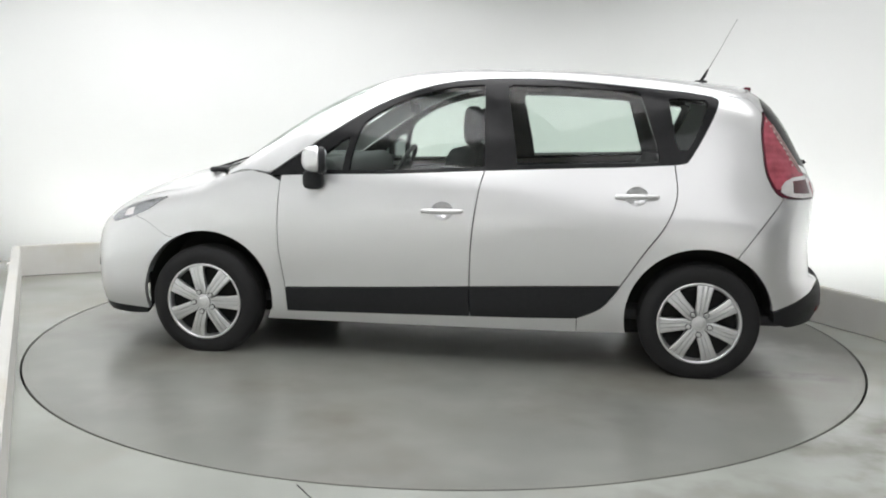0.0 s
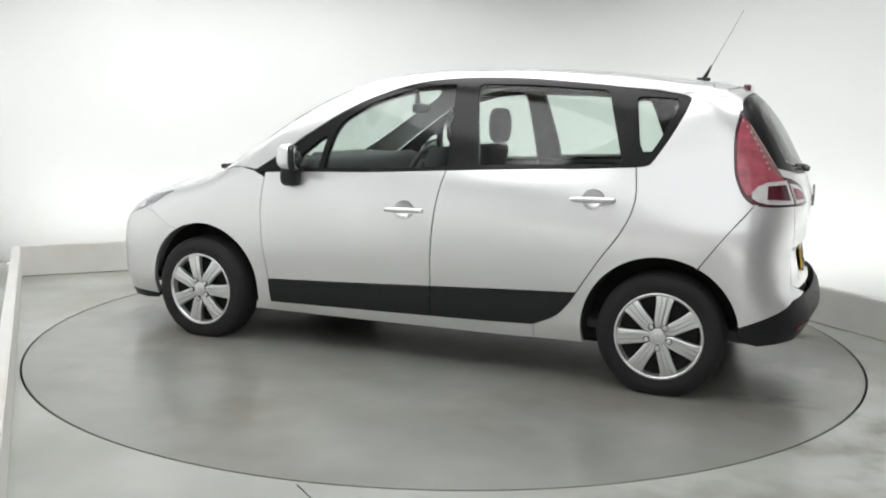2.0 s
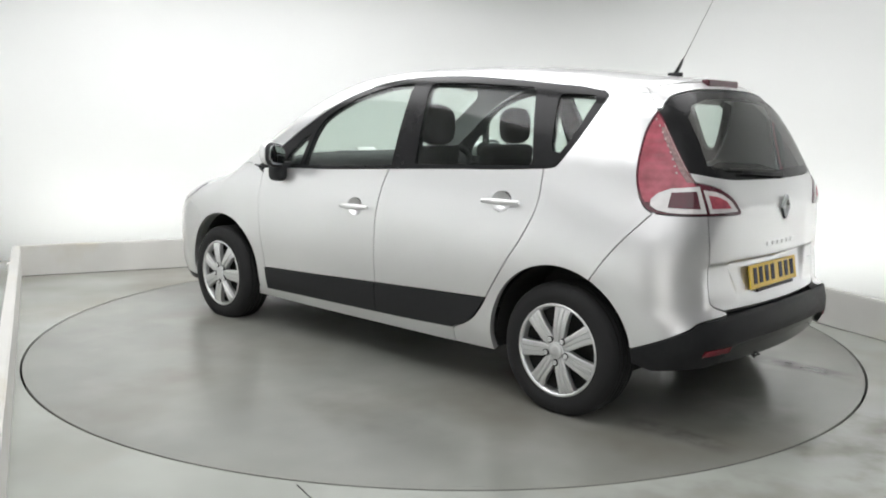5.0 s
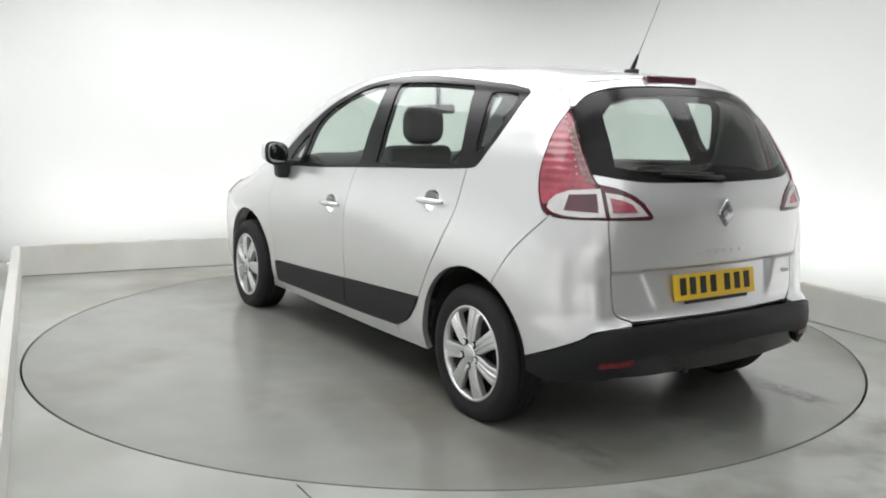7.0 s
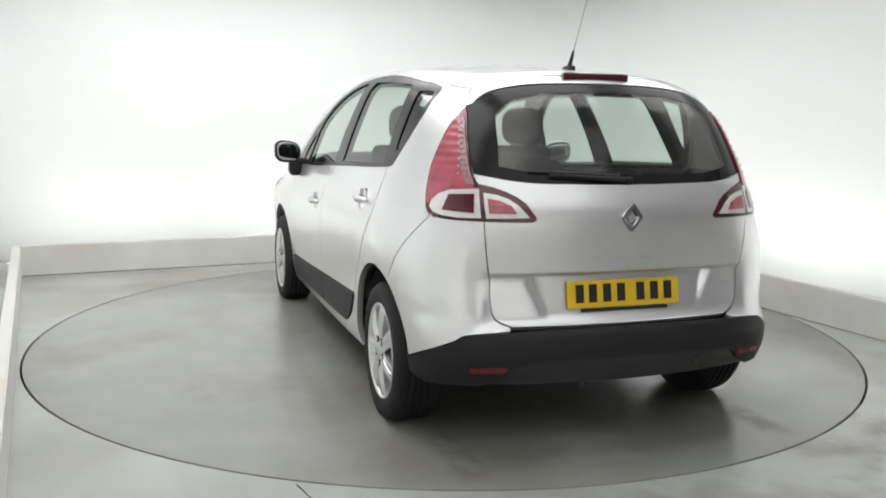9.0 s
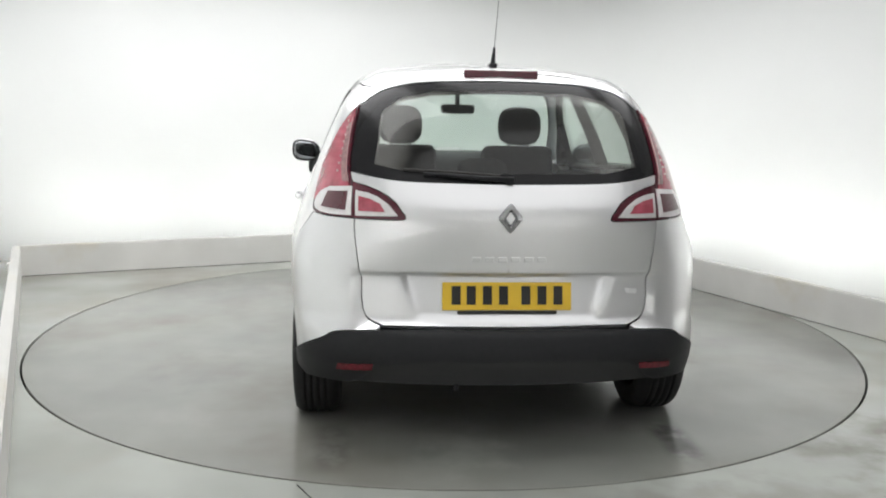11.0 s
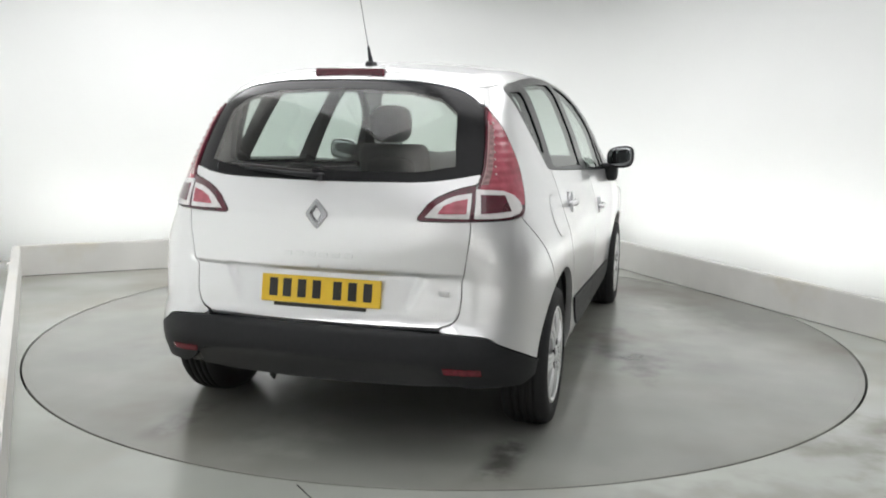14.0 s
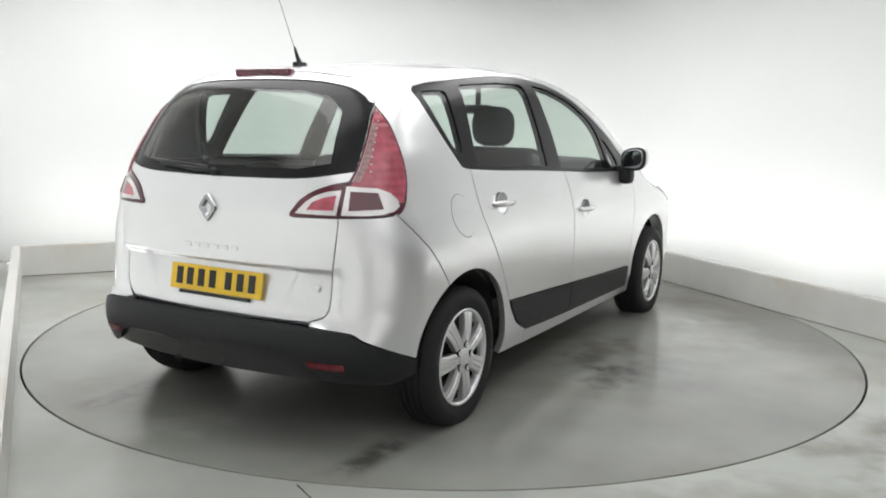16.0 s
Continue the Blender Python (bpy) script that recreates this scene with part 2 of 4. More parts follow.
def studio():
    # floor with a round opening for the turntable
    bm = bmesh.new()
    n = 160
    ring = [bm.verts.new((math.cos(2 * math.pi * i / n) * (RADIUS + 0.006), math.sin(2 * math.pi * i / n) * (RADIUS + 0.006), 0)) for i in range(n)]
    low = [bm.verts.new(v.co - Vector((0, 0, 0.12))) for v in ring]
    far = [bm.verts.new((math.cos(2 * math.pi * i / n) * 13, math.sin(2 * math.pi * i / n) * 13, 0)) for i in range(n)]
    for i in range(n):
        j = (i + 1) % n
        bm.faces.new((ring[i], far[i], far[j], ring[j]))
        bm.faces.new((ring[j], low[j], low[i], ring[i]))
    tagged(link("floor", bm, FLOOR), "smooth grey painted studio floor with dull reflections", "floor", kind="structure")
    bm = bmesh.new()
    bmesh.ops.create_circle(bm, cap_ends=True, segments=64, radius=RADIUS + 0.1, matrix=Matrix.Translation((0, 0, -0.13)))
    tagged(link("pit", bm, DARK), "dark pit below the turntable", "floor", kind="structure")
    # kerb: left run, back run with a tight bend, right run
    path = [Vector(p) for p in ((KERB_R, FRONT + 0.2), (KERB_R, KERB_B), (KERB_L, KERB_B), (KERB_L + 0.055, FRONT + 0.2))]
    # black strip set under the board, its colour draws the shadow gap
    tagged(link("kerb_foot", extruded(path, -0.018, -0.05, -0.005, 0.02), DARK), "dark strip drawing the shadow gap below the low board", "kerb", kind="structure")
    bm = extruded(path, 0.0, -0.06, 0.005, KERB_H)
    es = [e for e in bm.edges if all(abs(v.co.z - KERB_H) < 1e-4 for v in e.verts)]
    bmesh.ops.bevel(bm, geom=es, offset=0.008, segments=2, affect="EDGES")
    tagged(link("kerb", bm, KERB), "low cream painted board hiding the wall lights", "kerb", kind="structure")
    # added board behind the camera, keeps the fill battens' glow off the floor
    path = [Vector(p) for p in ((KERB_L + 0.06, FRONT + 0.55), (TONE_SPLIT_U, FRONT + 0.55))]
    tagged(link("kerb_front", extruded(path, 0.0, -0.06, 0.0, KERB_H), KERB), "added low cream board that screens the fill battens, out of view", "kerb", kind="structure")
    # seamless wall with rounded corners
    g = WALL_GAP
    corners = [(KERB_R + g, FRONT), (KERB_R + g, KERB_B + g), (KERB_L - g, KERB_B + g), (KERB_L - g, FRONT)]
    path = rounded_path([(KERB_R + g, OPEN_V)] + corners[1:3] + [(KERB_L - g, OPEN_V)], [0, 1.3, 0.9, 0], 14)
    fine = []
    for p, q in zip(path, path[1:]):
        n = max(1, int((q - p).length / 0.35))
        fine += [p.lerp(q, k / n) for k in range(n)]
    bm = extruded(fine + [path[-1]], 0.0, -0.12, -0.01, WALL_H)
    ob = tagged(link("wall_cyclorama", bm, WALL), "white seamless curved studio wall, brightest at its foot", "wall", kind="structure")
    for f in ob.data.polygons:
        f.use_smooth = abs(f.normal.z) < 0.5
    # assumed wall behind the camera, pale to brighten the car's left-facing reflections
    path = [Vector(p) for p in ((KERB_L - g, OPEN_V), corners[3], (TONE_SPLIT_U, FRONT))]
    bm = extruded(path, 0.0, -0.12, -0.01, WALL_H)
    tagged(link("wall_entrance", bm, GREYWALL), "plain pale grey unseen wall behind the camera, added for bright reflections", "wall", kind="structure")
    # assumed darker wall, out of view, gives the car dark reflections on the right
    path = [Vector(p) for p in ((TONE_SPLIT_U, FRONT), corners[0], (KERB_R + g, OPEN_V))]
    bm = extruded(path, 0.0, -0.12, -0.01, WALL_H)
    tagged(link("wall_grey", bm, MIDGREY), "mid grey unseen wall behind the camera, added for dark reflections", "wall", kind="structure")
    bm = bmesh.new()
    w, d = KERB_R - KERB_L + 2 * g + 0.3, KERB_B + g - FRONT + 0.3
    box(bm, room((KERB_L + KERB_R) / 2, (KERB_B + g + FRONT) / 2, WALL_H + 0.05), (w, d, 0.1), rot=Matrix.Rotation(radians(ROOM), 3, "Z"))
    tagged(link("ceiling", bm, CEIL), "white studio ceiling", "ceiling", kind="structure")


def wall_light(u0, v0, u1, v1, lit):
    """A long fluorescent batten lying on the floor behind the kerb, also used as added fill."""
    a, b = room(u0, v0), room(u1, v1)
    d = b - a
    rot = d.to_track_quat("X", "Z").to_matrix()
    e = tagged(new("light_batten"), "long white batten behind the low kerb, or added fill behind the camera", "lamp", group="wall lights")
    e.matrix_world = Matrix.Translation(a)
    bm = bmesh.new()
    box(bm, d / 2 + Vector((0, 0, 0.03)), (d.length, 0.12, 0.06), 0.008, rot)
    part("housing", bm, KERB, e)
    bm = bmesh.new()
    box(bm, d / 2 + Vector((0, 0, 0.085)), (d.length - 0.06, 0.09, 0.05), 0.02, rot)
    part("tube", bm, lit, e, "glowing white tube")


def ceiling_light(u, v, w, d, lit):
    e = tagged(new("ceiling_light"), "large glowing white softbox assumed under the ceiling, out of view", "lamp", group="ceiling lights")
    e.matrix_world = Matrix.Translation(room(u, v, WALL_H)) @ Matrix.Rotation(radians(ROOM), 4, "Z")
    bm = bmesh.new()
    for sx, sy, lx, ly in ((0, 1, w + 0.08, 0.04), (0, -1, w + 0.08, 0.04), (1, 0, 0.04, d), (-1, 0, 0.04, d)):
        box(bm, (sx * (w / 2 + 0.02), sy * (d / 2 + 0.02), -0.06), (lx, ly, 0.12), 0.004)
    part("frame", bm, KERB, e)
    bm = bmesh.new()
    box(bm, (0, 0, -0.07), (w, d, 0.02))
    part("diffuser", bm, lit, e, "glowing white diffuser")


studio()
gv = 0.36
for k in range(3):
    wall_light(KERB_L - 0.12 + k * 1.75, KERB_B + gv, KERB_L + 1.55 + k * 1.75, KERB_B + gv, STRIP_B)
for k in range(4):
    wall_light(KERB_R + gv, KERB_B - 0.1 - k * 1.7, KERB_R + gv, KERB_B - 1.7 - k * 1.7, STRIP_R)
    wall_light(KERB_L - gv, KERB_B - 0.1 - k * 1.7, KERB_L - gv, KERB_B - 1.7 - k * 1.7, STRIP_L)
# added fill battens behind the camera, out of view, to brighten the car's sides
wall_light(KERB_L - gv, KERB_B - 6.9, KERB_L - gv, KERB_B - 8.5, STRIP_FILL)
for k in range(2):
    wall_light(KERB_L + 0.02 + k * 1.45, FRONT + 0.30, KERB_L + 1.42 + k * 1.45, FRONT + 0.30, STRIP_FILL)
# assumed overhead panels, out of view, uneven so the left floor renders brighter
for cu, lit in zip((-1.65, 0.0, 1.65), PANELS):
    ceiling_light(cu, 0.30, 1.25, 5.3, lit)
# added fill softbox behind the camera, brightens the car and the near floor
ceiling_light(-1.1, -4.75, 3.8, 3.6, PANEL_FILL)


# ---- the turntable ----
def turntable_mesh():
    e = tagged(new("turntable"), "round grey painted turntable flush with the floor, tyre marks on it", "turntable")
    bm = bmesh.new()
    lathe(bm, [(0.001, 0), (RADIUS - 0.034, 0), (RADIUS - 0.034, -0.08)], "z", 160)
    part("deck", bm, DECK, e)
    bm = bmesh.new()
    lathe(bm, [(RADIUS - 0.0338, -0.03), (RADIUS - 0.0338, 0.0), (RADIUS - 0.008, 0.0), (RADIUS - 0.006, -0.002), (RADIUS - 0.006, -0.08)], "z", 160)
    part("edge_ring", bm, DECK, e, "grey painted edge ring")
    return e


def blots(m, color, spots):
    """Worn or toned-down patches of another colour: centre, half sizes and strength of each."""
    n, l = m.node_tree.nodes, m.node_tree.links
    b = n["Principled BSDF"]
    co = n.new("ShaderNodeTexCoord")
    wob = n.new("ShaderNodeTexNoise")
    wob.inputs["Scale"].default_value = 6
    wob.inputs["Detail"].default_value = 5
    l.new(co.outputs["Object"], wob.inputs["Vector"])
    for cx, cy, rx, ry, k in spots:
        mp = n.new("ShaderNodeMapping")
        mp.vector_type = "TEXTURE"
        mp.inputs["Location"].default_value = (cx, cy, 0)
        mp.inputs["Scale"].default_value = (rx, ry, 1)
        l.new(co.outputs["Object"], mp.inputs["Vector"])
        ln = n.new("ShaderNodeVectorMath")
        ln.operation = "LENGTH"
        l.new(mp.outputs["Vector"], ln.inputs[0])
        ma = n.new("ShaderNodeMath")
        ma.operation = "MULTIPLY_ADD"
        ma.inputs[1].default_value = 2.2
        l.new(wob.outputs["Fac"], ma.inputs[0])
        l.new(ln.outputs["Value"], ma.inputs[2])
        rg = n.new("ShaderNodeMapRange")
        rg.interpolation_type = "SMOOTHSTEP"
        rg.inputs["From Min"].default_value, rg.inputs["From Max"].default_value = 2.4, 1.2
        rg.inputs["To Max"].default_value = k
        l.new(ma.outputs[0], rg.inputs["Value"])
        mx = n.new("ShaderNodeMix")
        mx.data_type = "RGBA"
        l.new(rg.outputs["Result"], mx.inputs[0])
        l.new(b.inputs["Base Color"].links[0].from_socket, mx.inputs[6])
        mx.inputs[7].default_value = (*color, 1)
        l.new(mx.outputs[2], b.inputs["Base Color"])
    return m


# brown worn stains; the widest also paints the right front floor as less lit
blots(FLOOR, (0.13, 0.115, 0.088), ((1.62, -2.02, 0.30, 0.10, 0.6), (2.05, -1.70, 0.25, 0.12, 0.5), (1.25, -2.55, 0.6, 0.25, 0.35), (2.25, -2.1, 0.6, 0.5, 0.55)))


def deck_material():
    """Floor paint with two dark tyre tracks, a few wet scuffs and paler patches in the turntable's own coordinates."""
    m = vary(mat("grey_turntable_paint", (0.236, 0.242, 0.221), 0.225), 0.9, 0.20, 0.035, 0.05, 30, 3.0)
    n, l = m.node_tree.nodes, m.node_tree.links
    b = n["Principled BSDF"]
    src = b.inputs["Base Color"].links[0].from_socket
    co = n.new("ShaderNodeTexCoord")

    def math_node(op, x, y=0.0, z=0.0):
        k = n.new("ShaderNodeMath")
        k.operation = op
        for i, v in enumerate((x, y, z)):
            if isinstance(v, (int, float)):
                k.inputs[i].default_value = v
            else:
                l.new(v, k.inputs[i])
        return k.outputs[0]

    def ramp(v, a, z):
        k = n.new("ShaderNodeMapRange")
        k.interpolation_type = "SMOOTHSTEP"
        k.inputs["From Min"].default_value, k.inputs["From Max"].default_value = a, z
        l.new(v, k.inputs["Value"])
        return k.outputs["Result"]

    sep = n.new("ShaderNodeSeparateXYZ")
    l.new(co.outputs["Object"], sep.inputs[0])
    x, y = sep.outputs[0], sep.outputs[1]
    wob = n.new("ShaderNodeTexNoise")
    wob.inputs["Scale"].default_value = 7
    wob.inputs["Detail"].default_value = 5
    l.new(co.outputs["Object"], wob.inputs["Vector"])
    w = math_node("SUBTRACT", wob.outputs["Fac"], 0.5)
    off = math_node("ABSOLUTE", math_node("SUBTRACT", math_node("ABSOLUTE", math_node("ADD", y, 0.085)), 0.73))
    band = ramp(math_node("ADD", off, math_node("MULTIPLY", w, 0.12)), 0.11, 0.03)
    back = math_node("MULTIPLY", ramp(x, -1.70, -1.92), ramp(x, -2.36, -2.12))
    track = math_node("MULTIPLY", math_node("MULTIPLY", band, back), ramp(wob.outputs["Fac"], 0.30, 0.62))
    total = math_node("MULTIPLY", track, 0.72)
    # negative strength is paler; those at y -1.55 and -1.22 paint the wall's reflection
    for cx, cy, rx, ry, k in ((-0.45, -1.28, 0.30, 0.13, 0.50), (0.04, -1.06, 0.36, 0.14, 0.38), (-0.15, -1.20, 0.45, 0.40, 0.16), (0.80, -1.55, 0.42, 0.30, -0.22), (1.15, -1.22, 0.22, 0.18, -0.25), (-0.85, 1.35, 0.40, 0.30, 0.10), (-2.05, 0.10, 0.25, 0.18, -0.28), (-1.83, -0.69, 0.12, 0.10, -0.2)):
        dx = math_node("DIVIDE", math_node("SUBTRACT", x, cx), rx)
        dy = math_node("DIVIDE", math_node("SUBTRACT", y, cy), ry)
        r = math_node("SQRT", math_node("ADD", math_node("MULTIPLY", dx, dx), math_node("MULTIPLY", dy, dy)))
        blot = ramp(math_node("ADD", r, math_node("MULTIPLY", w, 2.2)), 1.35, 0.10)
        total = math_node("ADD", total, math_node("MULTIPLY", blot, k))
    sc = n.new("ShaderNodeVectorMath")
    sc.operation = "SCALE"
    l.new(src, sc.inputs[0])
    l.new(math_node("SUBTRACT", 1.0, total), sc.inputs["Scale"])
    l.new(sc.outputs["Vector"], b.inputs["Base Color"])
    return m


DECK = tinge(deck_material(), (0.170, 0.161, 0.134), 0.8, 0.42, 0.74)
tinge(DECK, (0.27, 0.268, 0.248), 2.6, 0.42, 0.95)
turntable = turntable_mesh()

# a short joint in the floor beside the turntable
bm = bmesh.new()
box(bm, (-0.49, -2.515, 0.001), (0.004, 0.16, 0.002), rot=Matrix.Rotation(radians(32), 3, "Z"))
tagged(link("floor_joint", bm, DARK), "short dark joint in the floor paint", "floor", kind="structure")


# ---- body shape: side, tail, nose and roof surfaces blended into one skin ----
def pchip(xs, ys):
    xs, ys = np.array(xs, float), np.array(ys, float)
    h = np.diff(xs)
    d = np.diff(ys) / h
    m = np.zeros_like(ys)
    for i in range(1, len(xs) - 1):
        if d[i - 1] * d[i] > 0:
            w1, w2 = 2 * h[i] + h[i - 1], h[i] + 2 * h[i - 1]
            m[i] = (w1 + w2) / (w1 / d[i - 1] + w2 / d[i])
    m[0], m[-1] = d[0], d[-1]

    def at(x):
        x = np.asarray(x, float)
        i = np.clip(np.searchsorted(xs, x) - 1, 0, len(xs) - 2)
        t = (x - xs[i]) / h[i]
        lo, hi = t < 0, t > 1
        tc = np.clip(t, 0, 1)
        v = ((1 + 2 * tc) * (1 - tc) ** 2 * ys[i] + tc * (1 - tc) ** 2 * h[i] * m[i]
             + tc * tc * (3 - 2 * tc) * ys[i + 1] + tc * tc * (tc - 1) * h[i] * m[i + 1])
        v = np.where(lo, ys[0] + (x - xs[0]) * m[0], v)
        return np.where(hi, ys[-1] + (x - xs[-1]) * m[-1], v)
    return at


HALF_W = pchip([0.15, 0.25, 0.33, 0.45, 0.60, 0.80, 0.95, 1.03, 1.10, 1.30, 1.50, 1.70],
               [0.83, 0.870, 0.888, 0.895, 0.905, 0.910, 0.888, 0.862, 0.830, 0.745, 0.645, 0.50])
PLAN = pchip([-2.3, -2.0, -1.7, -1.35, -0.9, 0.0, 0.9, 1.35, 1.7, 2.0, 2.3],
             [-0.22, -0.105, -0.038, -0.004, 0.0, 0.004, 0.004, 0.016, 0.010, -0.025, -0.14])
GREEN = pchip([-2.0, -1.5, -1.0, 0.0, 0.6, 1.0, 1.4], [-0.05, -0.028, -0.006, 0.016, 0.02, 0.0, -0.03])
HIP = pchip([-2.0, -1.7, -1.3, -0.9, -0.4, 0.5], [-0.07, -0.05, -0.025, -0.012, 0.0, 0.0])
TAIL = pchip([0.10, 0.20, 0.33, 0.370, 0.42, 0.49, 0.518, 0.536, 0.61, 0.72, 0.95, 1.08, 1.20, 1.35, 1.50, 1.60, 1.75],
             [-1.92, -1.98, -2.045, -2.065, -2.073, -2.060, -2.046, -2.010, -2.000, -1.990, -2.000, -1.965, -1.905, -1.82, -1.70, -1.61, -1.45])
NOSE = pchip([0.10, 0.20, 0.35, 0.50, 0.65, 0.80, 0.90, 1.00, 1.2, 1.7], [2.16, 2.24, 2.27, 2.27, 2.24, 2.15, 2.05, 1.98, 1.9, 1.8])
ROOF = pchip([-2.2, -1.9, -1.65, -1.4, -1.0, -0.5, -0.1, 0.25, 0.5, 0.8, 1.1, 1.3, 1.45, 1.7, 1.95, 2.3],
             [1.47, 1.515, 1.547, 1.576, 1.616, 1.641, 1.643, 1.620, 1.565, 1.43, 1.245, 1.11, 1.05, 0.99, 0.90, 0.74])


def smax(a, b, k):
    h = np.maximum(k - np.abs(a - b), 0) / k
    return np.maximum(a, b) + h * h * k * 0.25


def skin(x, y, z):
    ay = np.abs(y)
    side = ay - HALF_W(z) - PLAN(x) - GREEN(x) * np.clip((z - 0.95) / 0.3, 0, 1) - HIP(np.clip(x, -2.0, 0.5)) * np.exp(-((z - 0.98) / 0.16) ** 2)
    dip = 0.5 * (np.tanh((0.36 + 0.4 * (z - 0.58) - ay) / 0.016) + 1) * 0.25 * (np.tanh((z - 0.562) / 0.010) + 1) * (np.tanh((0.733 - z) / 0.006) + 1)
    lower = 0.00175 * (np.tanh((0.737 - z) / 0.005) + 1) * (np.tanh((z - 0.545) / 0.01) + 1) * (np.tanh((0.60 - ay) / 0.02) + 1)
    tail = TAIL(z) + 0.17 * y * y + dip * (0.006 + 0.030 * np.clip((z - 0.562) / 0.171, 0, 1)) + lower - x
    nose = x - NOSE(z) + 0.24 * y * y
    top = (z - ROOF(x) + 0.17 * y * y) * 0.9
    f = smax(side, tail, 0.24)
    f = smax(f, nose, 0.24)
    return smax(f, top, 0.10)


def march(o, d, lo=0.0, hi=2.6):
    """First place where rays from outside (o, way d) meet the skin."""
    n = 90
    o, d = np.atleast_2d(o), np.atleast_2d(d)
    a = np.full(len(o), lo)
    b = np.full(len(o), hi)
    found = np.zeros(len(o), bool)
    prev = np.full(len(o), lo)
    for i in range(1, n + 1):
        t = lo + (hi - lo) * i / n
        q = o + d * t
        inside = (skin(q[:, 0], q[:, 1], q[:, 2]) < 0) & ~found
        b[inside], a[inside] = t, prev[inside]
        found |= inside
        prev[:] = t
    for _ in range(30):
        m = (a + b) / 2
        q = o + d * m[:, None]
        inside = skin(q[:, 0], q[:, 1], q[:, 2]) < 0
        b = np.where(inside, m, b)
        a = np.where(inside, a, m)
    return o + d * b[:, None], found


# the wall chart: s runs round the left half of the car, from the middle of the tail to the middle of the nose
RC, CR, CF, CY = 1.25, -1.25, 1.15, 0.12
S_TAIL = CY
S_SIDE = S_TAIL + RC * math.pi / 2
S_FRONT = S_SIDE + (CF - CR)
S_NOSE = S_FRONT + RC * math.pi / 2
S_END = S_NOSE + CY


def wall_s(x, y):
    """Chart coordinate of a place in plan (left half)."""
    if x < CR:
        if y <= CY:
            return y
        return S_TAIL + RC * math.atan2(y - CY, CR - x)
    if x <= CF:
        return S_SIDE + (x - CR)
    if y <= CY:
        return S_END - y
    return S_FRONT + RC * math.atan2(x - CF, y - CY)


def wall_ray(s, z):
    s = np.asarray(s, float)
    z = np.asarray(z, float)
    a = np.clip((s - S_TAIL) / RC, 0, math.pi / 2)
    b = np.clip((s - S_FRONT) / RC, 0, math.pi / 2)
    nx = -np.cos(a) + np.sin(b)
    ny = np.sin(a) * np.cos(b)
    cx = np.where(s < S_SIDE, CR, np.where(s < S_FRONT, CR + s - S_SIDE, CF))
    cy = np.where(s < S_TAIL, s, np.where(s > S_NOSE, S_END - s, CY))
    o = np.stack([cx + nx * RC * 1.1, cy + ny * RC * 1.1, z], -1)
    d = np.stack([-nx, -ny, np.zeros_like(z)], -1)
    return o, d


def wall_at(s, z):
    return march(*wall_ray(s, z), hi=1.5)


def side_pt(x, z):
    """Place on the left side skin seen square on."""
    return march(np.array([[x, 1.4, z]]), np.array([[0, -1.0, 0]]))[0][0]


def rear_pt(y, z):
    """Place on the tail skin seen square on."""
    return march(np.array([[-2.6, y, z]]), np.array([[1.0, 0, 0]]))[0][0]


# ---- panels cut from the skin ----
from mathutils import geometry


def curve(pts, step=0.03):
    """A smooth line through points (Catmull-Rom)."""
    p = [np.array(q, float) for q in pts]
    p = [2 * p[0] - p[1]] + p + [2 * p[-1] - p[-2]]
    out = []
    for i in range(1, len(p) - 2):
        n = max(2, int(np.linalg.norm(p[i + 1] - p[i]) / step) + 1)
        for k in range(n):
            t = k / n
            out.append(0.5 * (2 * p[i] + (p[i + 1] - p[i - 1]) * t + (2 * p[i - 1] - 5 * p[i] + 4 * p[i + 1] - p[i + 2]) * t * t
                              + (3 * p[i] - p[i - 1] - 3 * p[i + 1] + p[i + 2]) * t ** 3))
    out.append(p[-2])
    return [tuple(q) for q in out]


def resample(poly, step):
    out = []
    for i in range(len(poly)):
        a, b = np.array(poly[i], float), np.array(poly[(i + 1) % len(poly)], float)
        d = np.linalg.norm(b - a)
        if d < 1e-5:
            continue
        n = max(1, int(math.ceil(d / step)))
        out += [a + (b - a) * k / n for k in range(n)]
    return np.array(out)


def area(p):
    return 0.5 * np.sum(p[:, 0] * np.roll(p[:, 1], -1) - np.roll(p[:, 0], -1) * p[:, 1])


def inset(p, g, edge=None):
    """Shrink a polygon by g; points on the middle line (edge: axis and value) stay on it."""
    if area(p) < 0:
        p = p[::-1]
    d1 = p - np.roll(p, 1, 0)
    d2 = np.roll(p, -1, 0) - p
    d1 /= np.linalg.norm(d1, axis=1)[:, None]
    d2 /= np.linalg.norm(d2, axis=1)[:, None]
    n = np.stack([-(d1 + d2)[:, 1], (d1 + d2)[:, 0]], -1)
    n /= np.maximum(np.linalg.norm(n, axis=1)[:, None], 1e-6)
    c = np.maximum(np.abs(np.sum(n * np.stack([-d1[:, 1], d1[:, 0]], -1), axis=1)), 0.35)
    q = p + n * (g / c)[:, None]
    if edge:
        axis, value = edge
        on = np.abs(p[:, axis] - value) < 1e-5
        q[on, axis] = value
    return q


def inside(p, poly):
    x, y = p[:, 0], p[:, 1]
    r = np.zeros(len(p), bool)
    a, b = poly, np.roll(poly, -1, 0)
    for (x0, y0), (x1, y1) in zip(a, b):
        c = (y0 > y) != (y1 > y)
        if c.any():
            r ^= c & (x < (x1 - x0) * (y - y0) / ((y1 - y0) or 1e-12) + x0)
    return r


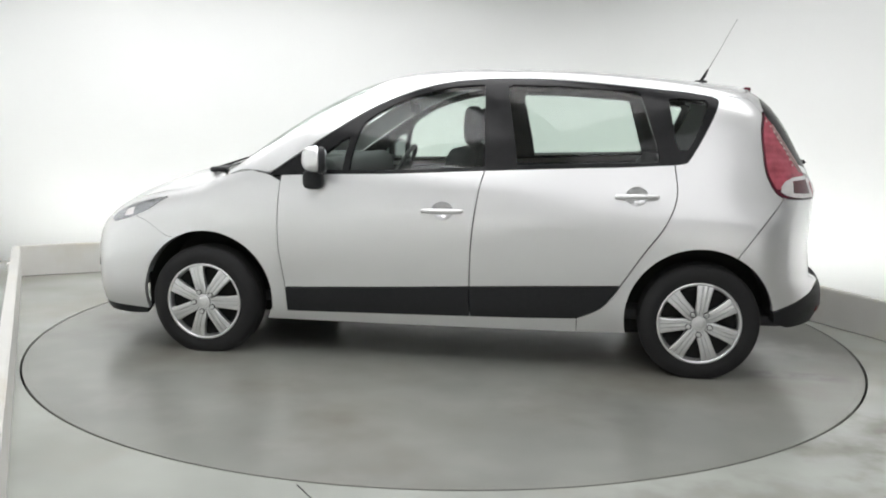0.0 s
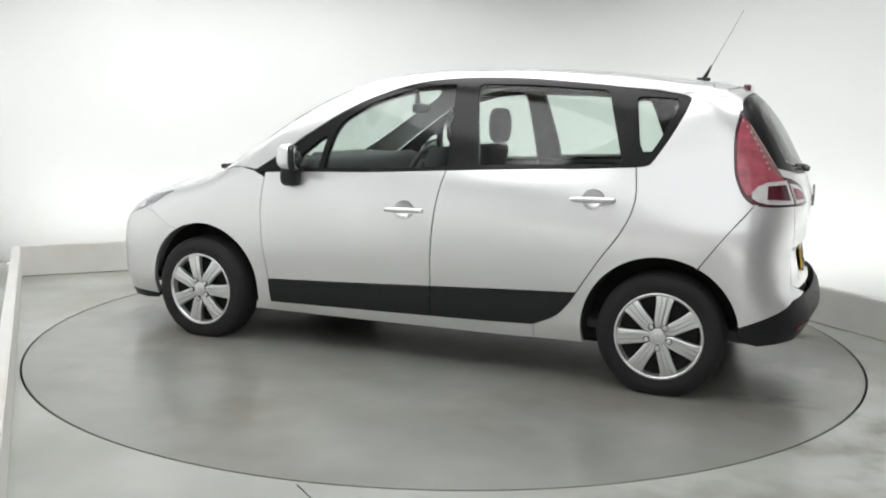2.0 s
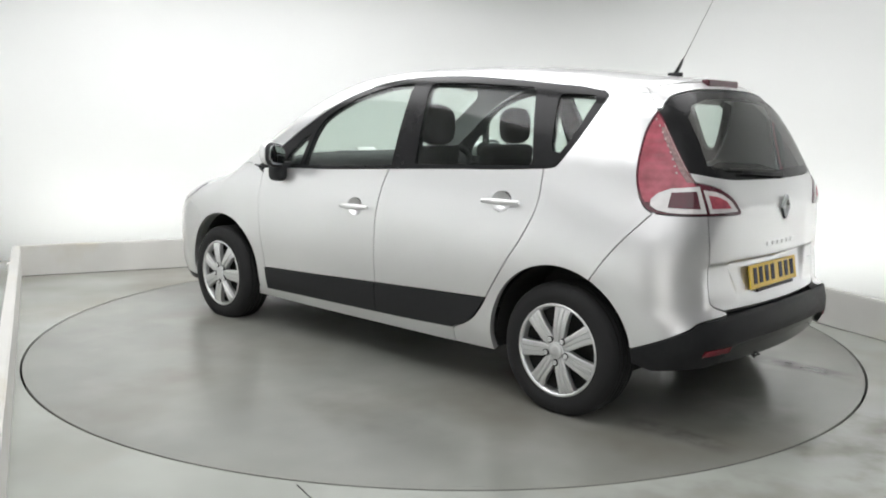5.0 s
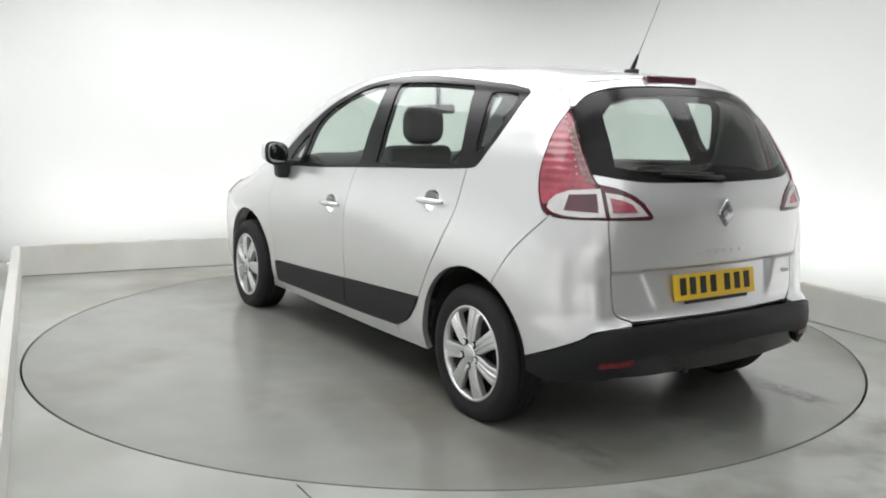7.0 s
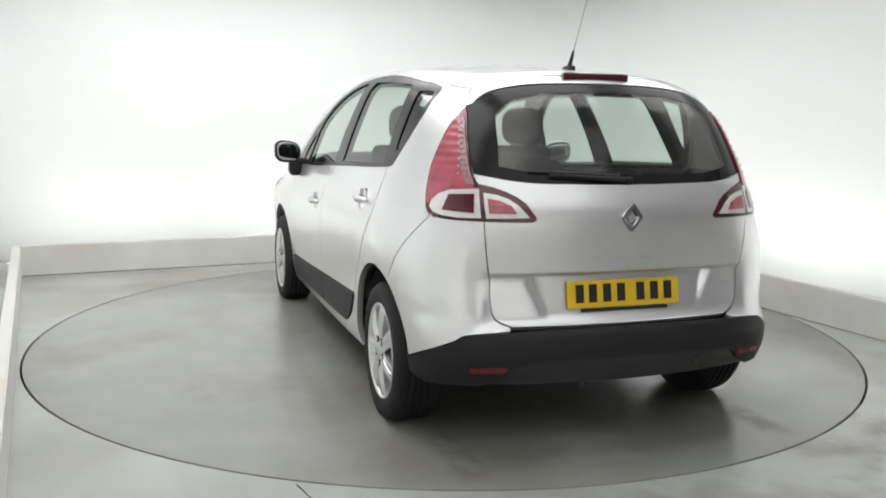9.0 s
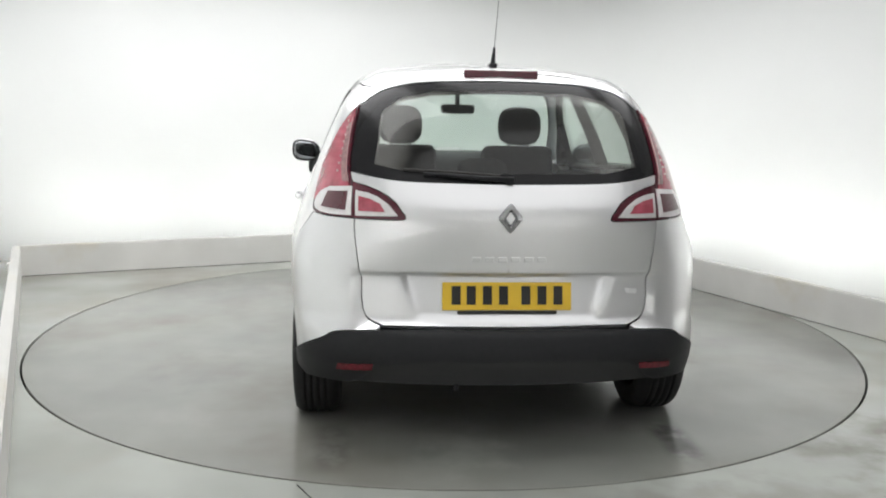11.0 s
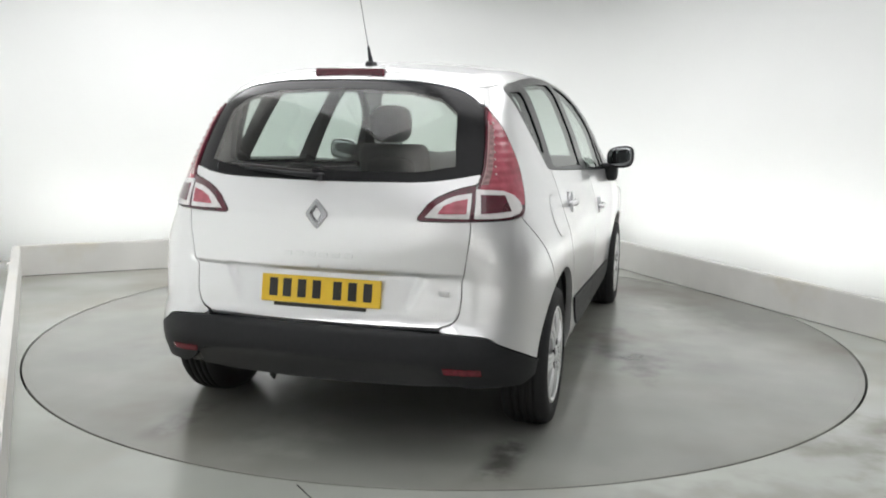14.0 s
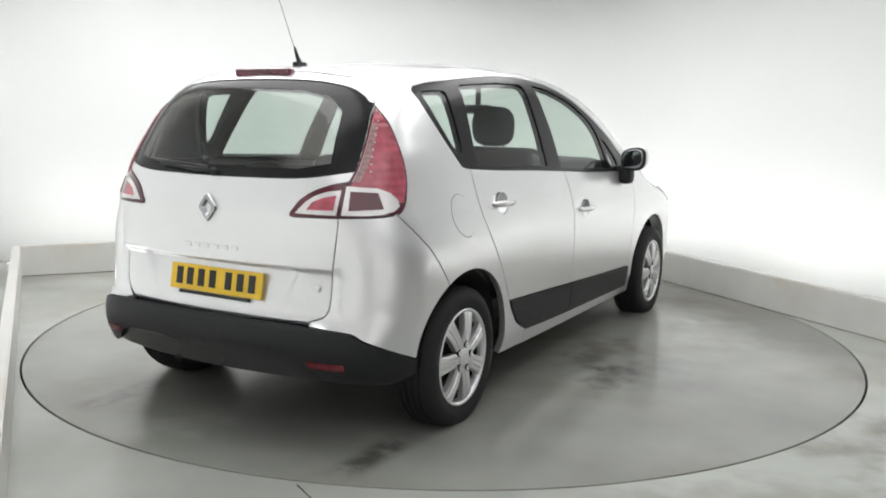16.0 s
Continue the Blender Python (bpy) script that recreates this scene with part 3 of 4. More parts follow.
def fill(outer, holes, step):
    loops = [outer] + holes
    pts, edges = [], []
    for lp in loops:
        b = len(pts)
        pts += [tuple(q) for q in lp]
        edges += [(b + i, b + (i + 1) % len(lp)) for i in range(len(lp))]
    lo, hi = outer.min(0), outer.max(0)
    gx, gy = np.meshgrid(np.arange(lo[0] + step / 2, hi[0], step), np.arange(lo[1] + step / 2, hi[1], step))
    g = np.stack([gx.ravel(), gy.ravel()], -1)
    ok = inside(g, outer)
    for h in holes:
        ok &= ~inside(g, h)
    g = g[ok]
    B = np.array(pts)
    if len(g):
        d = np.min(np.linalg.norm(g[:, None] - B[None], axis=2), axis=1)
        g = g[d > step * 0.45]
    vs = [Vector(q) for q in pts] + [Vector(q) for q in g]
    v, _, f, *_ = geometry.delaunay_2d_cdt(vs, edges, [], 0, 1e-6)
    V2 = np.array([tuple(q) for q in v])
    F = np.array([t for t in f if len(t) == 3])
    c = V2[F].mean(1)
    ok = inside(c, outer)
    for h in holes:
        ok &= ~inside(c, h)
    F = F[ok]
    a = V2[F]
    s = (a[:, 1, 0] - a[:, 0, 0]) * (a[:, 2, 1] - a[:, 0, 1]) - (a[:, 2, 0] - a[:, 0, 0]) * (a[:, 1, 1] - a[:, 0, 1])
    F[s < 0] = F[s < 0][:, ::-1]
    return V2, F[np.abs(s) > 1e-9]


def lift(chart, uv):
    if chart == "wall":
        return wall_at(uv[:, 0], uv[:, 1])[0]
    o = np.stack([uv[:, 0], uv[:, 1], np.full(len(uv), 2.2)], -1)
    return march(o, np.tile([0, 0, -1.0], (len(uv), 1)))[0]


def grad(P):
    e = 2e-3
    g = np.stack([skin(P[:, 0] + e, P[:, 1], P[:, 2]) - skin(P[:, 0] - e, P[:, 1], P[:, 2]),
                  skin(P[:, 0], P[:, 1] + e, P[:, 2]) - skin(P[:, 0], P[:, 1] - e, P[:, 2]),
                  skin(P[:, 0], P[:, 1], P[:, 2] + e) - skin(P[:, 0], P[:, 1], P[:, 2] - e)], -1)
    return g / np.maximum(np.linalg.norm(g, axis=1)[:, None], 1e-9)


def panel_data(chart, poly, holes=(), gap=0.003, off=0.0, flange=0.02, step=0.045, edge=None, bstep=0.03):
    outer = inset(resample(poly, bstep), gap, edge)
    hs = [inset(resample(h, bstep), -gap) for h in holes]
    uv, F = fill(outer, hs, step)
    P = lift(chart, uv)
    if edge:
        mid = np.abs(uv[:, edge[0]] - edge[1]) < 1e-5
        P[mid, 1] = 0.0
    N = grad(P)
    if edge:
        N[mid, 1] = 0.0
        N[mid] /= np.linalg.norm(N[mid], axis=1)[:, None]
    P = P + N * off
    # keep faces outward
    q = P[F]
    fn = np.cross(q[:, 1] - q[:, 0], q[:, 2] - q[:, 0])
    bad = np.sum(fn * N[F].mean(1), axis=1) < 0
    F[bad] = F[bad][:, ::-1]
    verts, norms, faces = [tuple(v) for v in P], [tuple(n) for n in N], [tuple(int(i) for i in t) for t in F]
    if flange:
        count = {}
        for t in faces:
            for i in range(3):
                a, b = t[i], t[(i + 1) % 3]
                count[(a, b)] = 1
        for a, b in list(count):
            if (b, a) in count or (edge and mid[a] and mid[b]):
                continue
            d = P[b] - P[a]
            n = np.cross(d, (N[a] + N[b]) / 2)
            n /= max(np.linalg.norm(n), 1e-9)
            k = len(verts)
            verts += [tuple(P[a]), tuple(P[b]), tuple(P[b] - N[b] * flange), tuple(P[a] - N[a] * flange)]
            norms += [tuple(n)] * 4
            faces.append((k + 1, k, k + 3, k + 2))
    return verts, norms, faces


def mirrored(data):
    v, n, f = data
    return [(a, -b, c) for a, b, c in v], [(a, -b, c) for a, b, c in n], [t[::-1] for t in f]


def joined(a, b):
    k = len(a[0])
    return a[0] + b[0], a[1] + b[1], a[2] + [tuple(i + k for i in t) for t in b[2]]


def panel_object(name, data, material, parent, label=""):
    me = bpy.data.meshes.new(name)
    me.from_pydata(data[0], [], data[2])
    me.materials.append(material)
    me.shade_smooth()
    me.normals_split_custom_set_from_vertices(data[1])
    ob = new(name, me)
    ob.parent = parent
    if label:
        ob["label"] = label
    return ob


def pair(name, chart, poly, material, parent, label="", **kw):
    d = panel_data(chart, poly, **kw)
    return panel_object(name, d, material, parent, label), panel_object(name, mirrored(d), material, parent, label)


def whole(name, chart, poly, material, parent, label="", **kw):
    d = panel_data(chart, poly, edge=(0, 0.0) if chart == "wall" else (1, 0.0), **kw)
    return panel_object(name, joined(d, mirrored(d)), material, parent, label)


def sd(*pts):
    """Side-view points (x, z) to the chart."""
    out = []
    for x, z in pts:
        out.append((wall_s(x, side_pt(x, z)[1]), z) if x < CR or x > CF else (S_SIDE + x - CR, z))
    return out


def rr(*pts):
    """Rear-view points (y, z) to the chart."""
    return [(0.0, z) if y == 0 else (wall_s(*rear_pt(y, z)[:2]), z) for y, z in pts]


def p3(*pts):
    """Places to the chart."""
    return [(wall_s(x, y), z) for x, y, z in pts]


def arch(cx, cz, r, a0, a1, n=26):
    return sd(*[(cx + r * math.cos(radians(a0 + (a1 - a0) * i / n)), cz + r * math.sin(radians(a0 + (a1 - a0) * i / n))) for i in range(n + 1)])


ARCH_F, ARCH_R, ARCH_Z, ARCH_RAD = 1.365, -1.345, 0.315, 0.380
DLO_TOP = [(1.012, 1.015), (0.838, 1.136), (0.64, 1.270), (0.455, 1.386), (0.275, 1.470), (0.06, 1.536), (-0.161, 1.562), (-0.381, 1.567),
           (-0.6, 1.559), (-0.905, 1.535), (-1.203, 1.507), (-1.375, 1.482)]
BELT = [(1.012, 1.015), (0.63, 1.033), (0.283, 1.044), (-0.206, 1.071), (-0.623, 1.093), (-0.916, 1.106), (-1.205, 1.124)]
DLO_BACK = [(-1.375, 1.482), (-1.412, 1.462), (-1.408, 1.43), (-1.362, 1.321), (-1.275, 1.165), (-1.25, 1.135), (-1.205, 1.124)]
DOOR_A = [(0.929, 1.016), (0.941, 0.80), (0.938, 0.61), (0.905, 0.392), (0.897, 0.255)]
DOOR_B = [(-0.2, 1.071), (-0.17, 0.945), (-0.140, 0.687), (-0.134, 0.444), (-0.139, 0.278)]
DOOR_C = [(-1.19, 1.123), (-1.204, 0.962), (-1.154, 0.816), (-1.049, 0.663), (-0.935, 0.484)]
SKIRT_END = [(-0.935, 0.484), (-0.90, 0.43), (-0.831, 0.355), (-0.714, 0.297)]
DIAG = [(-1.52, 0.653), (-1.64, 0.82), (-1.758, 0.972)]
LIGHT_OUT = [(-1.661, 0.61, 1.398), (-1.641, 0.674, 1.306), (-1.650, 0.745, 1.165), (-1.69, 0.80, 1.06), (-1.758, 0.83, 0.978), (-1.84, 0.80, 0.957), (-1.927, 0.61, 0.953)]
LIGHT_IN = [(0.61, 0.953), (0.611, 1.05), (0.620, 1.10), (0.626, 1.15), (0.617, 1.26), (0.592, 1.378)]
GATE_EDGE = [(0.50, 0.531), (0.560, 0.562), (0.578, 0.64), (0.588, 0.743), (0.61, 0.953)]
GLASS_EDGE = [(0, 1.500), (0.30, 1.492), (0.46, 1.468), (0.535, 1.435), (0.572, 1.405)]
GLASS_LOW = [(0.43, 1.103), (0.2, 1.097), (0, 1.095)]
BUMPER_REAR = [(0, 0.526), (0.3, 0.524), (0.52, 0.519), (0.68, 0.506), (0.735, 0.475)]
BUMPER_SIDE = [(-1.82, 0.418), (-1.715, 0.375)]
SEAM_REAR = [(0, 1.538), (0.25, 1.532), (0.45, 1.512)]


def bowl(x, z, r=0.047):
    """Round opening for a door handle."""
    return sd(*[(x + 1.15 * r * math.cos(2 * math.pi * i / 28), z + r * math.sin(2 * math.pi * i / 28)) for i in range(28)])


def car_body(car):
    top_side = curve(sd(*DLO_TOP))
    belt = curve(sd(*BELT))
    back = curve(sd(*DLO_BACK), 0.02)
    a, b, c = curve(sd(*DOOR_A)), curve(sd(*DOOR_B)), curve(sd(*DOOR_C))
    skirt_end = curve(sd(*SKIRT_END), 0.02)
    light_out = curve(p3(*LIGHT_OUT), 0.02)
    light_in = curve(rr(*LIGHT_IN), 0.02)
    light_in[0] = light_out[-1]
    light_in[-1] = light_out[0]
    gate_edge = curve(rr(*GATE_EDGE), 0.02)
    gate_edge[-1] = light_out[-1]
    diag = curve(sd(*DIAG))
    glass_edge = curve(rr(*GLASS_EDGE), 0.02)
    n_top = len(glass_edge)
    low_in = [q for q in light_in[::-1] if q[1] > 1.128]
    glass_edge = glass_edge + low_in
    glass_low = curve([low_in[-1]] + rr(*GLASS_LOW))
    seam_rear = curve(rr(*SEAM_REAR))
    s_top = sd((-1.375, 1.482))[0][0]
    join = p3((-1.60, 0.575, 1.475))[0]
    seam_q = curve([seam_rear[-1], join, (s_top - 0.10, 1.492), (s_top, 1.482)])

    # doors
    bl = [q for q in belt if b[0][0] < q[0] < a[0][0]]
    skirt_top_f = sd((0.905, 0.392), (0.4, 0.415), (-0.134, 0.444))
    lo_a = [q for q in a if q[1] > 0.392]
    lo_b = [q for q in b if q[1] > 0.444]
    front_door = lo_a + skirt_top_f[:] + lo_b[::-1] + bl[::-1]
    pair("front_door", "wall", front_door, SILVER, car, holes=[bowl(0.018, 0.852)])
    br = [q for q in belt if c[0][0] < q[0] < b[0][0]]
    skirt_top_r = sd((-0.134, 0.444), (-0.55, 0.466), (-0.935, 0.484))
    rear_door = lo_b + skirt_top_r + c[::-1][1:] + br[::-1]
    pair("rear_door", "wall", rear_door, SILVER, car, holes=[bowl(-1.0, 0.958)])
    # dark lower door trims
    hi_a = [q for q in a if q[1] < 0.392]
    hi_b = [q for q in b if q[1] < 0.444]
    low_f = sd((0.897, 0.255), (0.4, 0.266), (-0.139, 0.278))
    pair("door_skirt", "wall", sd((0.905, 0.392)) + hi_a[:-1] + low_f + hi_b[::-1][1:] + skirt_top_f[::-1][:-1], PLASTIC, car, "dark grey plastic lower door trim", off=0.008)
    low_r = sd((-0.139, 0.278), (-0.45, 0.286), (-0.714, 0.297))
    pair("door_skirt", "wall", sd((-0.134, 0.444)) + hi_b[:-1] + low_r + skirt_end[::-1][1:] + skirt_top_r[::-1][1:-1], PLASTIC, car, "dark grey plastic lower door trim", off=0.008)
    # sill
    sill = sd((1.02, 0.20), (1.0, 0.250)) + low_f + low_r[1:] + sd((-0.714, 0.219), (-0.4, 0.214), (0.3, 0.205))
    pair("sill", "wall", sill, SILVER, car, gap=0.001, flange=0.05)
    # quarter panel
    ar = arch(ARCH_R, ARCH_Z, ARCH_RAD, -13, 118)
    quarter_poly = c + skirt_end[1:] + sd((-0.714, 0.219), (-0.978, 0.224)) + ar + diag
    k = min(range(len(light_out)), key=lambda i: abs(light_out[i][0] - diag[-1][0]) + abs(light_out[i][1] - diag[-1][1]))
    quarter_poly += light_out[:k][::-1] + [join] + [q for q in seam_q if q[0] > join[0] + 0.02] + back[1:-1]
    pair("rear_quarter_panel", "wall", quarter_poly, SILVER, car, flange=0.03)
    # silver bumper cover and dark bumper
    ar2 = arch(ARCH_R, ARCH_Z, ARCH_RAD, 118, 169)
    bump_side = sd(*BUMPER_SIDE)
    bump_rear = rr(*BUMPER_REAR)
    bump_line = curve(bump_rear + bump_side)
    i0 = min(range(len(bump_line)), key=lambda i: abs(bump_line[i][0] - gate_edge[0][0]))
    cover = light_out[k:] + gate_edge[::-1][1:] + bump_line[i0:][0:] + ar2[::-1][1:] + diag[1:]
    pair("rear_bumper_cover", "wall", cover, SILVER, car, flange=0.03)
    ar3 = arch(ARCH_R, ARCH_Z, ARCH_RAD, 170, 180, 6)
    crease = sd((-1.80, 0.288)) + rr((0.70, 0.298), (0.625, 0.300), (0.575, 0.318), (0.545, 0.350), (0.50, 0.385), (0.42, 0.400), (0.2, 0.405), (0, 0.407))
    whole("rear_bumper", "wall", bump_line + ar3 + crease, PLASTIC, car, "dark grey textured rear bumper", off=0.006, flange=0.06)
    low = rr((0, 0.283), (0.4, 0.285), (0.55, 0.290), (0.622, 0.294))
    whole("rear_valance", "wall", [(q[0], q[1] + 0.012) for q in crease[::-1][:-2]] + low[::-1], VALANCE, car, "smooth dark grey lower rear valance", off=-0.016, flange=0.03)
    # tailgate below and above the glass
    inner = rr((0.42, 0.951), (0.408, 0.957), (0.410, 0.968), (0.446, 1.017), (0.480, 1.043), (0.52, 1.063), (0.565, 1.079), (0.614, 1.090))
    gate = [(0.0, 0.531)] + gate_edge[:-1] + [light_out[-1]] + inner + [q for q in light_in if 1.092 < q[1] <= 1.128] + glass_low
    whole("tailgate", "wall", gate, SILVER, car, flange=0.02, step=0.016)
    tip = [light_out[-1]] + inner
    upper = glass_edge[:n_top] + [light_in[-1], join] + seam_rear[::-1]
    whole("tailgate_spoiler", "wall", upper, SILVER, car, flange=0.02, gap=0.004)
    # rear window: dark border and clear middle
    outer = glass_edge + glass_low[1:]
    clear = rr((0, 1.462), (0.30, 1.452), (0.43, 1.425), (0.50, 1.37), (0.515, 1.26), (0.53, 1.165), (0.40, 1.140), (0, 1.135))
    border = glass_edge + glass_low[1:] + clear[::-1]
    whole("rear_window_border", "wall", border, GLOSS, car, "gloss black rear window border", off=-0.003, gap=0.002)
    whole("rear_window", "wall", clear, REARGLASS, car, "tinted rear window glass", off=-0.004, gap=-0.001, flange=0)
    # roof, windscreen, bonnet
    side3 = wall_at(*np.array(top_side).T)[0]
    rear3 = wall_at(*np.array(seam_rear + seam_q[1:]).T)[0]
    edge_xy = [(p[0], p[1]) for p in rear3] + [(p[0], p[1]) for p in side3[::-1]]
    edge_xy = [(edge_xy[0][0], 0.0)] + edge_xy[1:]
    screen = [(1.27, 0.775), (1.0, 0.760), (0.8, 0.725), (0.6, 0.67), (0.48, 0.615), (0.42, 0.50), (0.40, 0.25), (0.395, 0.0)]
    front_end = [(1.10, 0.862), (1.26, 0.83)]
    jx = march(*wall_ray(np.array([join[0]]), np.array([join[1]])), hi=1.5)[0][0]
    ji = min(range(len(edge_xy)), key=lambda i: (edge_xy[i][0] - jx[0]) ** 2 + (edge_xy[i][1] - jx[1]) ** 2)
    hinge = [(-1.475, 0.0), (-1.485, 0.3), (-1.50, 0.48)]
    whole("roof", "top", hinge + [q for q in edge_xy[ji:] if q[0] < 1.0] + [(1.02, 0.868)] + front_end + curve(screen), SILVER, car, flange=0.012, gap=0.0015)
    whole("tailgate_top", "top", edge_xy[:ji + 1] + hinge[::-1], SILVER, car, flange=0.015, gap=0.0015)
    whole("windscreen", "top", curve(screen) + [(1.43, 0.0), (1.415, 0.3), (1.36, 0.58)], GLASS, car, "clear windscreen", off=-0.003, flange=0, gap=0.001)
    hood = [(1.49, 0.0), (1.475, 0.3), (1.42, 0.58), (1.28, 0.79), (1.27, 0.825), (1.45, 0.815), (1.62, 0.79), (1.80, 0.735), (1.92, 0.62), (2.0, 0.40), (2.03, 0.2), (2.04, 0.0)]
    whole("bonnet", "top", hood, SILVER, car, flange=0.02)
    # front wing, headlamp, nose
    af = arch(ARCH_F, ARCH_Z, ARCH_RAD, 190, 62)
    wing_top = lift("top", np.array([(2.04, 0.001), (2.03, 0.2), (2.0, 0.40), (1.92, 0.62), (1.80, 0.735), (1.62, 0.79), (1.45, 0.815), (1.27, 0.825), (1.10, 0.862)]))
    wt = [(wall_s(p[0], p[1]), p[2]) for p in wing_top]
    wt[0] = (S_END, wt[0][1])
    lamp = p3((1.595, 0.863, 0.880), (1.696, 0.907, 0.807), (1.815, 0.899, 0.753), (1.938, 0.851, 0.718), (1.965, 0.80, 0.735), (1.923, 0.78, 0.775), (1.83, 0.80, 0.825))
    seam = sd((1.60, 0.66), (1.72, 0.745), (1.80, 0.775))
    wing = a[1:] + sd((0.90, 0.25), (1.0, 0.245)) + af + seam + wt[4:] + sd((1.0, 1.02))
    pair("front_wing", "wall", wing, SILVER, car, flange=0.03, gap=0.0015)
    pair("headlamp", "wall", lamp, LAMP, car, "clear headlamp with dark inner housing", off=0.005, bstep=0.02, step=0.03)
    pair("headlamp_bulb", "wall", p3((1.80, 0.87, 0.808), (1.79, 0.885, 0.770), (1.845, 0.865, 0.757), (1.855, 0.85, 0.79)), CLEAR, car, "bright lamp bulb", off=0.008, bstep=0.02, step=0.03, gap=0.0)
    af2 = arch(ARCH_F, ARCH_Z, ARCH_RAD, 62, -14)
    nose = af2[::-1] + seam + wt[:5][::-1]
    nose += [(S_END, 0.24), (S_END - 0.4, 0.235), (S_FRONT + 0.95, 0.23)]
    d = panel_data("wall", nose, edge=(0, S_END), flange=0.03, gap=0.0012)
    panel_object("front_bumper", joined(d, mirrored(d)), SILVER, car)
    pair("fog_slot", "wall", p3((2.15, 0.655, 0.43), (2.12, 0.72, 0.44), (2.12, 0.72, 0.465), (2.15, 0.655, 0.475)), PLASTIC, car, "small dark slot in the front bumper", off=0.003, gap=0.0, bstep=0.02)
    lip = sd((1.75, 0.24)) + [(S_FRONT + 0.95, 0.235), (S_END - 0.4, 0.24), (S_END, 0.245), (S_END, 0.17), (S_END - 0.4, 0.17), (S_FRONT + 0.95, 0.18)] + sd((1.75, 0.19))
    d = panel_data("wall", lip, edge=(0, S_END), flange=0.06, off=-0.004)
    panel_object("front_lip", joined(d, mirrored(d)), PLASTIC, car, "dark plastic lower front lip")
    # side windows
    fg = curve(sd((0.545, 1.055), (0.535, 1.15), (0.50, 1.275), (0.44, 1.345), (0.27, 1.438), (0.06, 1.505), (-0.08, 1.525), (-0.165, 1.530)), 0.02) + sd((-0.175, 1.46), (-0.198, 1.10), (-0.19, 1.09), (0.2, 1.066))
    rg = sd((-0.372, 1.106), (-0.36, 1.20), (-0.298, 1.518), (-0.32, 1.531), (-0.6, 1.527), (-0.98, 1.503), (-1.01, 1.488), (-1.085, 1.25), (-1.115, 1.15), (-1.10, 1.133))
    qg = sd((-1.155, 1.462), (-1.175, 1.470), (-1.345, 1.462), (-1.36, 1.445), (-1.285, 1.25), (-1.255, 1.20), (-1.215, 1.20), (-1.195, 1.24))
    vg = sd((0.585, 1.055), (0.575, 1.14), (0.555, 1.235), (0.60, 1.215), (0.70, 1.13), (0.73, 1.085), (0.72, 1.055))
    dlo = belt + back[::-1][1:] + top_side[::-1][1:-1]
    pair("window_frame", "wall", dlo, GLOSS, car, "gloss black window surround and pillars", holes=[fg, rg, qg, vg], gap=0.001, off=-0.002, flange=0.035)
    for nm, q in (("front_door_window", fg), ("rear_door_window", rg), ("quarter_window", qg), ("front_vent_window", vg)):
        pair(nm, "wall", q, GLASS, car, "greenish tinted glass", off=-0.008, gap=-0.004, flange=0)
    # lamps
    whole_light = light_out + light_in[1:-1]
    for sgn, nm in ((1, "l"), (-1, "r")):
        def put(name, poly, material, parent, label="", **kw):
            d = panel_data("wall", poly, bstep=0.015, step=0.025, **kw)
            return panel_object(name, d if sgn > 0 else mirrored(d), material, parent, label)
        lt = put("tail_light", whole_light, DEEPRED, car, "tall red tail light with clear lower lamp", off=0.004, gap=0.002)
        up = [q for q in whole_light if q[1] > 0.985]
        put("red_lens", inset(resample(up, 0.02), 0.017), RED, lt, "bright red upper lens", off=0.008, gap=0.0)
        frame_w = p3((-1.79, 0.70, 1.064), (-1.875, 0.615, 1.073), (-1.915, 0.618, 0.962), (-1.862, 0.695, 0.960), (-1.81, 0.745, 0.964), (-1.765, 0.765, 0.974), (-1.735, 0.77, 0.992), (-1.735, 0.763, 1.018), (-1.755, 0.74, 1.045))
        put("clear_lens", frame_w, CLEAR, lt, "white lower lens", off=0.009, gap=0.0)
        put("lamp_eye", p3((-1.800, 0.712, 1.046), (-1.870, 0.630, 1.052), (-1.895, 0.638, 0.979), (-1.800, 0.738, 0.984)), DEEPRED, lt, "dark red lamp eye", off=0.012, gap=0.0)
        spine = [q for q in light_in if 1.085 < q[1] < 1.345]
        guide = [(q[0] + 0.017, q[1]) for q in spine] + [(q[0] + 0.022, q[1]) for q in spine[::-1]]
        put("light_guide", guide, PALE, lt, "thin pale light guide", off=0.011, gap=0.0, flange=0.004)
        column = [(q[0] + 0.026, q[1]) for q in spine if q[1] < 1.32]
        column = column + [(q[0] + 0.042 * min(1, (1.40 - q[1]) / 0.12), q[1]) for q in column[::-1]]
        put("diode_column", column, RIBBED, lt, "ribbed greyish pink lamp column", off=0.010, gap=0.0)
        for i in range(9):
            k1 = i / 8
            y1, z1 = 0.612 + 0.045 * k1, 1.352 - 0.225 * k1
            cs = rr((y1, z1))[0]
            put("lamp_diode", [(cs[0] + 0.029 + 0.009 * a1, z1 + b1 * 0.0052) for a1, b1 in ((-0.5, -1), (1, -0.4), (0.6, 1), (-0.8, 0.5))], PALE, lt, "pale diode", off=0.013, gap=0.0, flange=0.004)
        lt2 = put("tailgate_light", tip, DEEPRED, car, "red and clear inner tail light", off=0.004, gap=0.001)
        t1 = rr((0.600, 1.058), (0.55, 1.050), (0.513, 1.036), (0.475, 1.010), (0.436, 0.966), (0.600, 0.962))
        put("clear_lens", t1, CLEAR, lt2, "white lens ring", off=0.008, gap=0.0)
        t2 = rr((0.588, 1.036), (0.545, 1.028), (0.505, 1.010), (0.485, 0.980), (0.588, 0.980))
        put("lamp_eye", t2, RED, lt2, "red lamp eye", off=0.011, gap=0.0)
